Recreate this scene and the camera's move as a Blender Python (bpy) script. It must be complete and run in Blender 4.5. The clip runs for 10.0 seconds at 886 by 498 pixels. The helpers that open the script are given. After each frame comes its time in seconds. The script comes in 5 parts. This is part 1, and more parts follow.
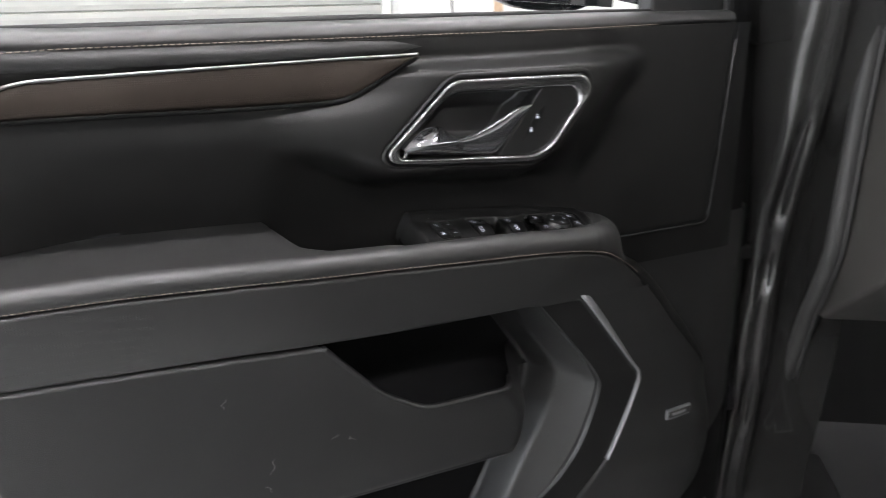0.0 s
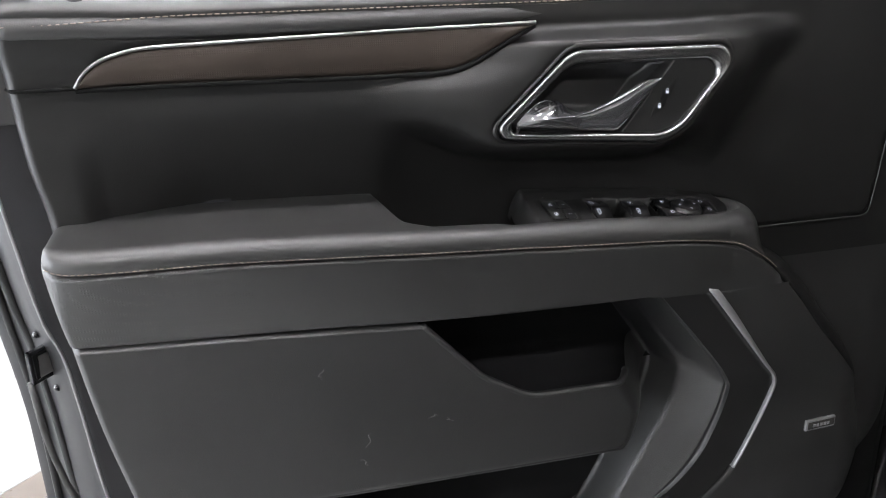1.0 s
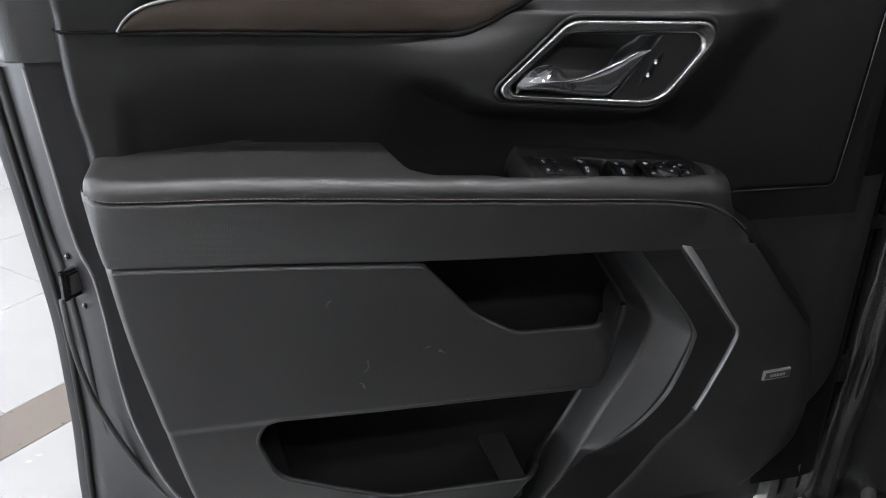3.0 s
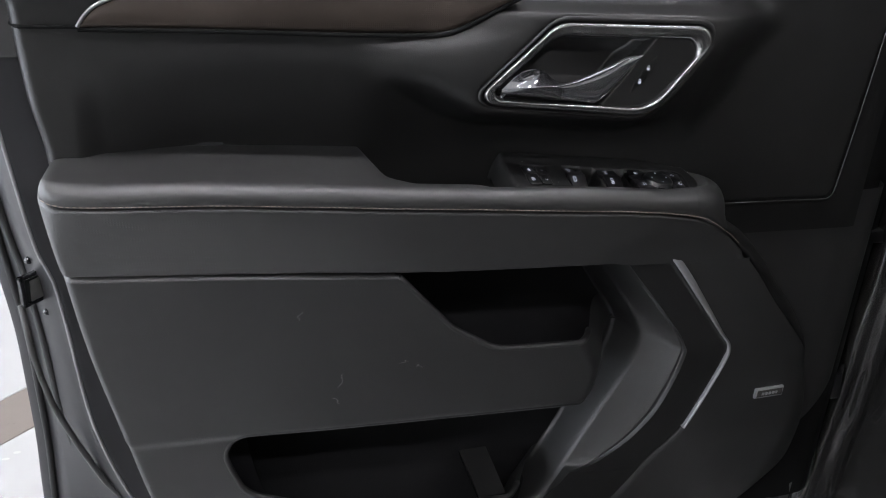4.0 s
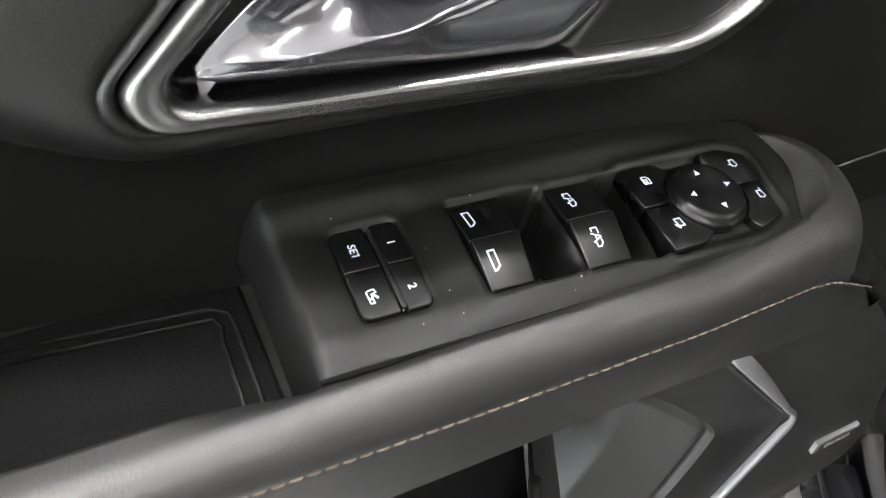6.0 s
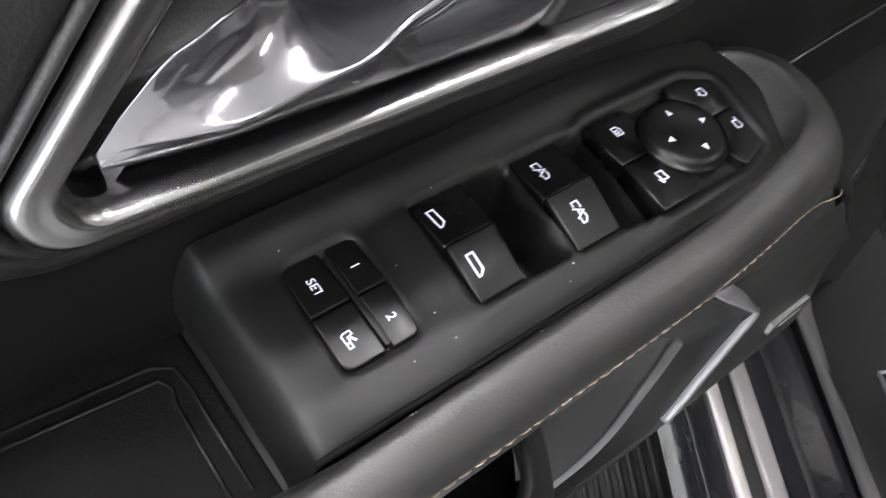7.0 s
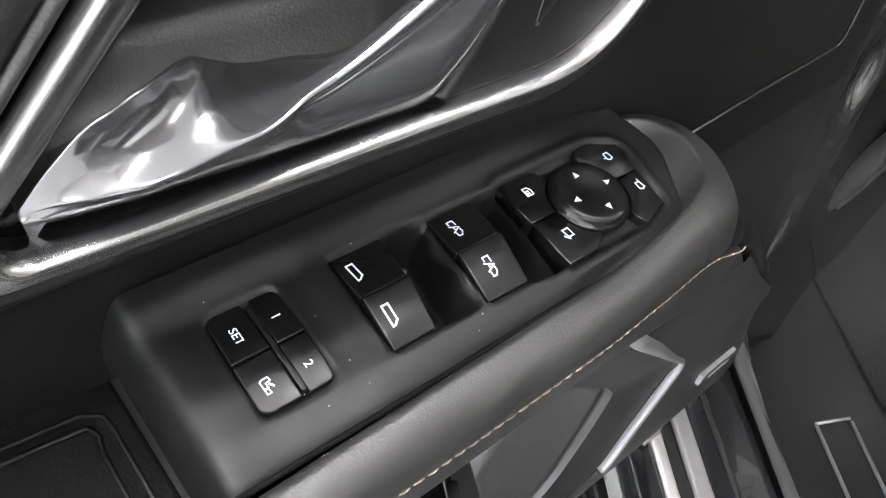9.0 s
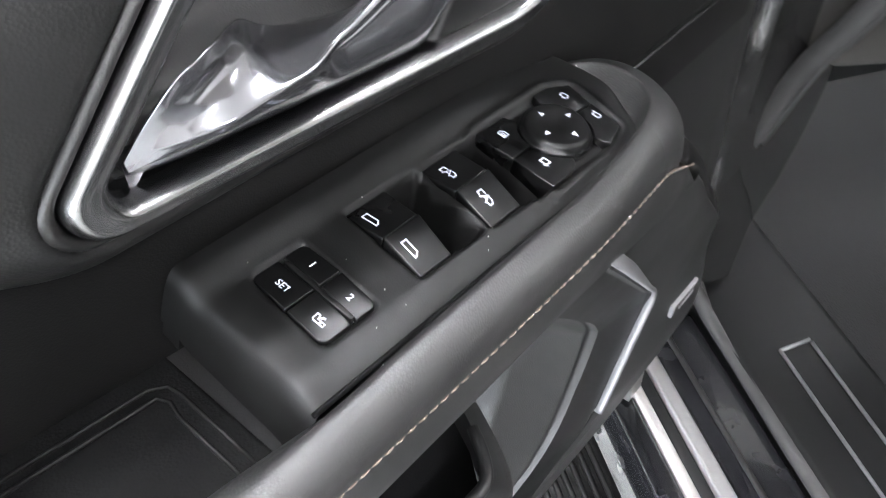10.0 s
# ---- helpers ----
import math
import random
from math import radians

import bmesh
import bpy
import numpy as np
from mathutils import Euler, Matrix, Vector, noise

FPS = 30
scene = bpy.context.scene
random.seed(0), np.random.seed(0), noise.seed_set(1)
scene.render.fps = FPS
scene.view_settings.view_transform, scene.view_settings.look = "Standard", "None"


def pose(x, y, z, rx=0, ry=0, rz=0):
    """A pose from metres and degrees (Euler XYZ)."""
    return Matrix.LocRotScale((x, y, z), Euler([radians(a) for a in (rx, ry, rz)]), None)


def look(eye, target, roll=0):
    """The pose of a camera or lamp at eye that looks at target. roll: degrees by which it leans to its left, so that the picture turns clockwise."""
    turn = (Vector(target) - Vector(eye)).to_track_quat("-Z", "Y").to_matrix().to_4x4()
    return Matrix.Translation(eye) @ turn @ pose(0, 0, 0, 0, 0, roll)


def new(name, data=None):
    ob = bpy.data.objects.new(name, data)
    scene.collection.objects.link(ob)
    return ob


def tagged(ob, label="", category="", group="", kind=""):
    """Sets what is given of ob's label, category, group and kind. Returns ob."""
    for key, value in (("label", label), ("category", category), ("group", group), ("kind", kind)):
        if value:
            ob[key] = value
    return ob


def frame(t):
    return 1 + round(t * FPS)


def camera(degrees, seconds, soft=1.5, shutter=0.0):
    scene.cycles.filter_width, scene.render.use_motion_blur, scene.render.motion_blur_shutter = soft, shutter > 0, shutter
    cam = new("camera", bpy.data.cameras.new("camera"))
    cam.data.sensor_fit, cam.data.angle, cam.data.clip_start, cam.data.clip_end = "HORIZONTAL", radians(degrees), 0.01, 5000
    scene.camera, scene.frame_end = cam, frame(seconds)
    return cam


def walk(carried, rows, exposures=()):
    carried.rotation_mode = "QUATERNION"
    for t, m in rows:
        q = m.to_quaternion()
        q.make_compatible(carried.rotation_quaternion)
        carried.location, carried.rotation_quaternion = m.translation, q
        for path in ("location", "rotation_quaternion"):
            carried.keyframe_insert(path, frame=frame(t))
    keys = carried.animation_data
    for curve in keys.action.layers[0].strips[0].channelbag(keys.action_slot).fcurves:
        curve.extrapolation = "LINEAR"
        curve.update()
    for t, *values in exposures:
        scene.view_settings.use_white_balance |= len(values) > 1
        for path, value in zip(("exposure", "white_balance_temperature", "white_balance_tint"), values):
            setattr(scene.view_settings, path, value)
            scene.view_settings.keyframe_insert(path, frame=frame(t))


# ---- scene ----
cam = camera(57.5, 10.0, soft=1.0, shutter=0.3)
PATH = [
    (0, (0.117, -0.78, 1.396), (0.941, 0.929, 0.762), -0.7),
    (0.5, (0.176, -0.743, 1.389), (0.709, 1.07, 0.736), -0.6),
    (1, (0.182, -0.765, 1.389), (0.622, 1.06, 0.699), -1.6),
    (1.5, (0.169, -0.798, 1.396), (0.598, 1.019, 0.679), -1.5),
    (2, (0.15, -0.838, 1.409), (0.583, 0.958, 0.643), 0.1),
    (2.5, (0.151, -0.841, 1.409), (0.595, 0.942, 0.62), 1.0),
    (4, (0.181, -0.8, 1.41), (0.645, 0.97, 0.604), 2.7),
    (4.5, (0.234, -0.691, 1.392), (0.696, 1.063, 0.55), 3.4),
    (5, (0.295, -0.496, 1.363), (0.851, 1.189, 0.44), 3.6),
    (5.5, (0.361, -0.325, 1.353), (0.975, 1.2, 0.214), 1.6),
    (5.7, (0.393, -0.274, 1.345), (1.017, 1.166, 0.105), 2.2),
    (6.8, (0.429, -0.149, 1.328), (1.12, 0.909, -0.222), -3.4),
    (7, (0.425, -0.153, 1.335), (1.167, 0.865, -0.219), -1.0),
    (7.5, (0.425, -0.165, 1.344), (1.243, 0.842, -0.178), 1.4),
    (8, (0.427, -0.17, 1.347), (1.295, 0.863, -0.129), 2.1),
    (8.5, (0.428, -0.171, 1.348), (1.311, 0.87, -0.114), 2.2),
    (9, (0.429, -0.173, 1.349), (1.31, 0.87, -0.113), 2.1),
    (9.5, (0.422, -0.177, 1.351), (1.305, 0.87, -0.107), 1.5),
    (10, (0.377, -0.194, 1.354), (1.386, 0.785, -0.068), -3.9),
]
walk(cam, [(t, look(eye, target, roll)) for t, eye, target, roll in PATH],
     exposures=[(0, 1.0, 6380, 14), (0.5, 1.12, 6380, 14), (1.0, 1.1, 6350, 14), (2.5, 0.62, 6250, 13), (4.0, 0.6, 6180, 15), (4.5, 0.92, 6150, 15), (4.75, 1.35, 6250, 11),
                (5.0, 1.85, 6400, 8), (5.4, 1.8, 6500, 9), (5.7, 1.78, 6500, 10), (6.8, 1.52, 6420, 14), (7.6, 1.84, 6400, 13), (9.5, 1.98, 6400, 13), (10, 2.15, 6180, 13)])

# ---- light ----
world = bpy.data.worlds.new("hall_air")
scene.world = world
world.use_nodes = True
wn = world.node_tree.nodes["Background"]
wn.inputs["Color"].default_value = (0.85, 0.92, 1.0, 1)
wn.inputs["Strength"].default_value = 0.25


# ---- materials ----
def make(name, colour, rough=0.5, metal=0.0, grain=0.0, grain_size=0.002, mottle=0.25, mottle_size=0.05,
         rough_var=0.1, coat=0.0, spec=0.5, dots=0.0, dot_size=0.003, emit=0.0, scratch=0.0):
    """A surface with colour mottling at one scale, grain relief at another, and roughness wear."""
    m = bpy.data.materials.new(name)
    m.use_nodes = True
    nt = m.node_tree
    b = nt.nodes["Principled BSDF"]
    b.inputs["Metallic"].default_value = metal
    b.inputs["Specular IOR Level"].default_value = spec
    b.inputs["Coat Weight"].default_value = coat
    b.inputs["Coat Roughness"].default_value = 0.05
    tc = nt.nodes.new("ShaderNodeTexCoord")
    n1 = nt.nodes.new("ShaderNodeTexNoise")
    n1.inputs["Scale"].default_value = 1.0 / mottle_size
    n1.inputs["Detail"].default_value = 5
    nt.links.new(tc.outputs["Object"], n1.inputs["Vector"])
    mix = nt.nodes.new("ShaderNodeMix")
    mix.data_type = "RGBA"
    mix.inputs["A"].default_value = (*[c * (1 - mottle) for c in colour], 1)
    mix.inputs["B"].default_value = (*[min(1, c * (1 + mottle)) for c in colour], 1)
    nt.links.new(n1.outputs["Fac"], mix.inputs["Factor"])
    nt.links.new(mix.outputs["Result"], b.inputs["Base Color"])
    rr = nt.nodes.new("ShaderNodeMapRange")
    rr.inputs["To Min"].default_value = max(0.02, rough - rough_var)
    rr.inputs["To Max"].default_value = min(1, rough + rough_var)
    nt.links.new(n1.outputs["Fac"], rr.inputs["Value"])
    nt.links.new(rr.outputs["Result"], b.inputs["Roughness"])
    if grain or dots:
        bump = nt.nodes.new("ShaderNodeBump")
        bump.inputs["Distance"].default_value = 0.0004
        if dots:
            v = nt.nodes.new("ShaderNodeTexVoronoi")
            v.inputs["Scale"].default_value = 1.0 / dot_size
            v.inputs["Randomness"].default_value = 0.0
            ramp = nt.nodes.new("ShaderNodeMapRange")
            ramp.inputs["From Min"].default_value = 0.22
            ramp.inputs["From Max"].default_value = 0.34
            nt.links.new(tc.outputs["Object"], v.inputs["Vector"])
            nt.links.new(v.outputs["Distance"], ramp.inputs["Value"])
            nt.links.new(ramp.outputs["Result"], bump.inputs["Height"])
            bump.inputs["Strength"].default_value = dots
        else:
            v = nt.nodes.new("ShaderNodeTexVoronoi")
            v.inputs["Scale"].default_value = 1.0 / grain_size
            nt.links.new(tc.outputs["Object"], v.inputs["Vector"])
            nt.links.new(v.outputs["Distance"], bump.inputs["Height"])
            bump.inputs["Strength"].default_value = grain
        nt.links.new(bump.outputs["Normal"], b.inputs["Normal"])
    if emit:
        b.inputs["Emission Color"].default_value = (*colour, 1)
        b.inputs["Emission Strength"].default_value = emit
    return m


LEATHER = make("black_leather", (0.0160, 0.0158, 0.0154), 0.47, spec=0.95, grain=0.16, grain_size=0.0010, mottle=0.2)
LEATHER_PERF = make("perforated_leather", (0.0160, 0.0158, 0.0154), 0.47, spec=0.95, dots=0.40, dot_size=0.0026, mottle=0.2)
SOFT = make("soft_touch_vinyl", (0.0085, 0.0083, 0.0080), 0.40, spec=0.46, grain=0.16, grain_size=0.0010, mottle=0.2)
TRIM = make("smooth_trim_plastic", (0.0190, 0.0188, 0.0184), 0.44, spec=0.9, grain=0.15, grain_size=0.0009, mottle=0.25, mottle_size=0.09)
HARD = make("moulded_plastic", (0.0175, 0.0175, 0.0172), 0.43, spec=0.85, grain=0.25, grain_size=0.0010, mottle=0.25, mottle_size=0.12)
HARD_DARK = make("black_plastic", (0.006, 0.006, 0.006), 0.5, spec=0.28, grain=0.3, grain_size=0.001)
SATIN_DARK = make("satin_black_plastic", (0.0075, 0.0075, 0.0073), 0.45, spec=0.40, grain=0.05, grain_size=0.0008)
BUTTON = make("button_plastic", (0.0055, 0.0055, 0.0055), 0.29, spec=0.42, grain=0.03, grain_size=0.0006)
INLAY = make("brown_mesh_inlay", (0.047, 0.036, 0.029), 0.38, metal=0.35, dots=0.25, dot_size=0.0020, mottle=0.4, mottle_size=0.07)
CHROME = make("satin_chrome", (0.33, 0.328, 0.328), 0.26, metal=1.0, mottle=0.03, rough_var=0.02)
BRIGHT = make("bright_chrome", (0.42, 0.42, 0.42), 0.30, metal=1.0, mottle=0.03, rough_var=0.03)
MIRROR = make("mirror_glass", (0.85, 0.87, 0.87), 0.03, metal=1.0, mottle=0.0, rough_var=0.0)
STRIP = make("satin_silver_strip", (0.36, 0.36, 0.37), 0.40, metal=0.55, mottle=0.05, rough_var=0.04)
SATIN = make("satin_silver", (0.40, 0.40, 0.41), 0.32, metal=0.6, mottle=0.08, rough_var=0.06)
LEVER = make("satin_lever", (0.26, 0.26, 0.275), 0.15, metal=0.88, coat=1.0, mottle=0.02, rough_var=0.01)
THREAD = make("tan_thread", (0.29, 0.235, 0.195), 0.7, mottle=0.3, mottle_size=0.004)
LEGEND = make("white_legend", (0.74, 0.76, 0.88), 0.5, mottle=0.02, emit=0.15)
PAINT = make("black_car_paint", (0.012, 0.012, 0.014), 0.25, coat=0.8, mottle=0.2)
PILLAR = make("dusty_black_paint", (0.022, 0.0215, 0.0205), 0.25, spec=0.9, coat=1.0, mottle=0.15, mottle_size=0.2, rough_var=0.02)
JAMB = make("satin_black_jamb_paint", (0.020, 0.020, 0.022), 0.45, spec=0.5, mottle=0.3)
# near-black for the gaps between parts: shade put into the colour
GAP_SHADE = make("black_gap_shade", (0.0025, 0.0025, 0.0025), 0.9, spec=0.2, mottle=0.1)
SEAL = make("dusty_seal_rubber", (0.045, 0.044, 0.043), 0.55, grain=0.2, grain_size=0.003, mottle=0.35, mottle_size=0.08)
# paler than the jamb: the flange edge's highlight is put into this colour
EDGE_GLINT = make("pale_edge_glint", (0.22, 0.22, 0.225), 0.35, coat=0.5, mottle=0.2)
MAT = make("matt_rubber_mat", (0.007, 0.007, 0.007), 0.85, spec=0.12, grain=0.3, grain_size=0.0012)
# half the panel's colour: the pockets' shade is put into the material
POCKET_SHADE = make("matt_pocket_shade", (0.0085, 0.0085, 0.0090), 0.75, spec=0.18, grain=0.3, grain_size=0.0012)
RUBBER = make("black_rubber", (0.014, 0.014, 0.014), 0.6, grain=0.2, grain_size=0.003)
TILE = make("glossy_white_tile", (0.36, 0.365, 0.36), 0.22, mottle=0.05, mottle_size=0.4, rough_var=0.06)
TILE_BROWN = make("brown_border_tile", (0.17, 0.148, 0.13), 0.28, mottle=0.08, mottle_size=0.06, rough_var=0.02)
GROUT = make("grey_grout", (0.36, 0.36, 0.34), 0.8, mottle=0.2)
WALLPAINT = make("white_wall_paint", (0.66, 0.66, 0.64), 0.7, mottle=0.06, mottle_size=0.8)
SHUTTER = make("cream_shutter_slat", (0.33, 0.335, 0.315), 0.45, mottle=0.05, mottle_size=0.3)
SILL_LIGHT = make("pale_grey_sill_plastic", (0.50, 0.47, 0.46), 0.45, mottle=0.1)
SILL_GREY = make("grey_sill_plastic", (0.26, 0.25, 0.25), 0.4, mottle=0.1)
STEEL = make("zinc_steel", (0.55, 0.54, 0.52), 0.35, metal=1.0, mottle=0.2, mottle_size=0.01)
CARPET = make("charcoal_carpet", (0.016, 0.016, 0.016), 0.95, grain=0.9, grain_size=0.003)
TRIM_GREY = make("grey_interior_plastic", (0.050, 0.047, 0.043), 0.55, grain=0.35, grain_size=0.0015)
SCRATCH = make("scratch_grey", (0.26, 0.26, 0.255), 0.7, mottle=0.1)
SPECK = make("pale_dust", (0.75, 0.75, 0.72), 0.8, mottle=0.1)
LAMP = make("tube_light", (1.0, 0.982, 0.972), 0.5, mottle=0.0, emit=42.0)


def glass_material():
    m = bpy.data.materials.new("window_glass")
    m.use_nodes = True
    b = m.node_tree.nodes["Principled BSDF"]
    b.inputs["Base Color"].default_value = (0.95, 0.97, 0.96, 1)
    b.inputs["Roughness"].default_value = 0.0
    b.inputs["Transmission Weight"].default_value = 1.0
    b.inputs["IOR"].default_value = 1.05
    return m


GLASS = glass_material()


# ---- building helpers ----
def thing(name, place, label, category, group="", kind="", turn=0.0):
    ob = new(name)
    ob.matrix_basis = pose(*place, 0, 0, turn)
    return tagged(ob, label, category, group, kind)


def part(name, data, material, parent, label="", smooth=True):
    """Links a bmesh or mesh as one mesh object under a thing (placed in world metres) or under a part."""
    if isinstance(data, bmesh.types.BMesh):
        me = bpy.data.meshes.new(name)
        data.normal_update()
        data.to_mesh(me)
        data.free()
    else:
        me = data
    for m in material if isinstance(material, (list, tuple)) else [material]:
        me.materials.append(m)
    if smooth:
        me.shade_smooth()
    ob = new(name, me)
    if parent is not None:
        ob.parent = parent
        if parent.parent is None and parent.data is None and not parent.get("own_axes"):
            ob.matrix_parent_inverse = parent.matrix_basis.inverted()
    if label:
        ob["label"] = label
    return ob


def smooth_curve(xs, ys):
    """A monotone cubic through a few stations."""
    xs, ys = np.array(xs, float), np.array(ys, float)
    h, d = np.diff(xs), np.diff(ys) / np.diff(xs)
    m = np.r_[d[0], np.where(d[:-1] * d[1:] > 0, 2 * d[:-1] * d[1:] / np.where(d[:-1] + d[1:] == 0, 1, d[:-1] + d[1:]), 0), d[-1]]

    def at(x):
        x = np.clip(np.asarray(x, float), xs[0], xs[-1])
        i = np.clip(np.searchsorted(xs, x) - 1, 0, len(h) - 1)
        t = (x - xs[i]) / h[i]
        return ((1 + 2 * t) * (1 - t) ** 2 * ys[i] + t * (1 - t) ** 2 * h[i] * m[i]
                + t * t * (3 - 2 * t) * ys[i + 1] + t * t * (t - 1) * h[i] * m[i + 1])
    return at


def step(a, b, x):
    t = np.clip((np.asarray(x, float) - a) / (b - a), 0, 1)
    return t * t * (3 - 2 * t)


def fillet(corners, radii, n=10):
    """A closed outline whose sharp corners are rounded by the radii."""
    out, k = [], len(corners)
    for i in range(k):
        p, a, b = (np.array(corners[j % k], float) for j in (i, i - 1, i + 1))
        u, v = (a - p) / np.linalg.norm(a - p), (b - p) / np.linalg.norm(b - p)
        half = math.acos(float(np.clip(u @ v, -1, 1))) / 2
        r = radii[i] if isinstance(radii, (list, tuple)) else radii
        reach = r / math.tan(half)
        s, e = p + u * reach, p + v * reach
        mid = p + (u + v) / np.linalg.norm(u + v) * (r / math.sin(half))
        a0, a1 = math.atan2(*(s - mid)[::-1]), math.atan2(*(e - mid)[::-1])
        d = (a1 - a0 + math.pi) % (2 * math.pi) - math.pi
        out += [mid + r * np.array((math.cos(a0 + d * j / (n - 1)), math.sin(a0 + d * j / (n - 1)))) for j in range(n)]
    return np.array(out)


def sdf(poly, X, Z):
    """Distance to a closed outline, negative inside."""
    best, inside = np.full(X.shape, 1e9), np.zeros(X.shape, bool)
    for (x0, z0), (x1, z1) in zip(poly, np.roll(poly, -1, axis=0)):
        dx, dz = x1 - x0, z1 - z0
        t = np.clip(((X - x0) * dx + (Z - z0) * dz) / (dx * dx + dz * dz + 1e-18), 0, 1)
        best = np.minimum(best, np.hypot(X - x0 - t * dx, Z - z0 - t * dz))
        if abs(dz) > 1e-12:
            inside ^= ((z0 > Z) != (z1 > Z)) & (X < x0 + (Z - z0) * dx / dz)
    return np.where(inside, -best, best)


def sheet(name, P, keep=None):
    """A mesh from a grid of places (rows, columns, 3); keep tells which cells stay."""
    r, c = P.shape[:2]
    idx = np.arange(r * c).reshape(r, c)
    q = np.stack([idx[:-1, :-1], idx[:-1, 1:], idx[1:, 1:], idx[1:, :-1]], -1)
    q = q[keep] if keep is not None else q.reshape(-1, 4)
    used, inv = np.unique(q, return_inverse=True)
    me = bpy.data.meshes.new(name)
    me.from_pydata(P.reshape(-1, 3)[used].tolist(), [], inv.reshape(-1, 4).tolist())
    me.update()
    return me


def loft(rings, close=True, cap=False):
    """A bmesh through rings of equal length."""
    bm = bmesh.new()
    vs = [[bm.verts.new(p) for p in ring] for ring in rings]
    n = len(vs[0])
    for a, b in zip(vs, vs[1:]):
        for i in range(n if close else n - 1):
            j = (i + 1) % n
            bm.faces.new((a[i], a[j], b[j], b[i]))
    if cap:
        bm.faces.new(vs[0][::-1])
        bm.faces.new(vs[-1])
    bmesh.ops.recalc_face_normals(bm, faces=bm.faces)
    return bm


def tube(path, r, n=10, cap=True, squash=1.0):
    """A round bar along a path of places; r is a number or one for each place."""
    path = [Vector(p) for p in path]
    rings, up = [], Vector((0.13, 0.21, 0.97)).normalized()
    for i, p in enumerate(path):
        d = (path[min(i + 1, len(path) - 1)] - path[max(i - 1, 0)]).normalized()
        a = d.cross(up).normalized()
        b = a.cross(d)
        k = r[i] if isinstance(r, (list, tuple, np.ndarray)) else r
        rings.append([p + (a * math.cos(2 * math.pi * j / n) + b * math.sin(2 * math.pi * j / n) * squash) * k for j in range(n)])
    return loft(rings, cap=cap)


def box(x0, x1, y0, y1, z0, z1, bevel=0.0, seg=2):
    bm = bmesh.new()
    bmesh.ops.create_cube(bm, size=1)
    for v in bm.verts:
        v.co = ((x0 + x1) / 2 + v.co.x * (x1 - x0), (y0 + y1) / 2 + v.co.y * (y1 - y0), (z0 + z1) / 2 + v.co.z * (z1 - z0))
    if bevel:
        bmesh.ops.bevel(bm, geom=bm.edges[:], offset=bevel, segments=seg, affect="EDGES", profile=0.6)
    return bm


def merge(bm, other):
    me = bpy.data.meshes.new("t")
    other.to_mesh(me)
    other.free()
    bm.from_mesh(me)
    bpy.data.meshes.remove(me)
    return bm


def shapes_to(bm, outline, place, low, high, edge=0.0, mat=0):
    """Adds a solid plate: a flat outline lifted from low to high by place(x, y, h), with a bevelled rim."""
    o = np.array(outline, float)
    c = o.mean(0)
    rings = [(o, low), (o, high - edge)]
    if edge:
        for a in (0.35, 0.75, 1.0):
            inset = edge * (1 - math.cos(a * math.pi / 2))
            rise = edge * math.sin(a * math.pi / 2)
            d = o - c
            rings.append((c + d * (1 - inset / np.maximum(np.linalg.norm(d, axis=1), 1e-6))[:, None], high - edge + rise))
    else:
        rings.append((o, high))
    vs = [[bm.verts.new(place(x, y, h)) for x, y in ring] for ring, h in rings]
    n = len(o)
    made = []
    for a, b in zip(vs, vs[1:]):
        for i in range(n):
            made.append(bm.faces.new((a[i], a[(i + 1) % n], b[(i + 1) % n], b[i])))
    made.append(bm.faces.new(vs[-1]))
    made.append(bm.faces.new(vs[0][::-1]))
    bmesh.ops.recalc_face_normals(bm, faces=made)
    for f in made:
        f.material_index = mat
    return bm


# ---- the open door: stations of its trim ----
door = thing("car_door_assembly", (0.45, 0.06, 0.50), "open black car door, leather and plastic inner trim with chrome handle", "car door")

stitch_z = smooth_curve([0, 0.026, 0.123, 0.235, 0.330, 0.400, 0.50, 0.58, 0.625, 0.667, 0.70, 0.736, 0.76], [1.1415, 1.1385, 1.1380, 1.1327, 1.1266, 1.1224, 1.1155, 1.1100, 1.1040, 1.0945, 1.0765, 1.0475, 1.02])
stitch_y = smooth_curve([0, 0.010, 0.030, 0.07, 0.15, 0.33, 0.50, 0.58, 0.625, 0.667, 0.70, 0.736, 0.76], [-0.0560, -0.0660, -0.0715, -0.0755, -0.079, -0.081, -0.0795, -0.078, -0.074, -0.068, -0.064, -0.052, -0.045])
seam_z = smooth_curve([0, 0.117, 0.233, 0.325, 0.423, 0.525, 0.60], [1.0605, 1.055, 1.049, 1.043, 1.039, 1.037, 1.036])
top_z = smooth_curve([0, 0.054, 0.093, 0.208, 0.292, 0.45, 0.62, 0.70], [1.163, 1.1635, 1.164, 1.161, 1.157, 1.1480, 1.1370, 1.131])
rear_x = smooth_curve([1.06, 1.167, 1.219, 1.286, 1.315, 1.345], [0.0, -0.006, -0.014, -0.018, -0.019, -0.018])

BEZEL_OUT = fillet([(0.4050, 1.2182), (0.488, 1.2985), (0.667, 1.2970), (0.601, 1.2030)], [0.010, 0.034, 0.015, 0.048], 12)
BEZEL_IN = fillet([(0.4205, 1.2232), (0.489, 1.2845), (0.653, 1.283), (0.5975, 1.2130)], [0.007, 0.036, 0.013, 0.042], 12)


def handle_y(x):
    return -0.032 - 0.012 * (x - 0.41) / 0.24


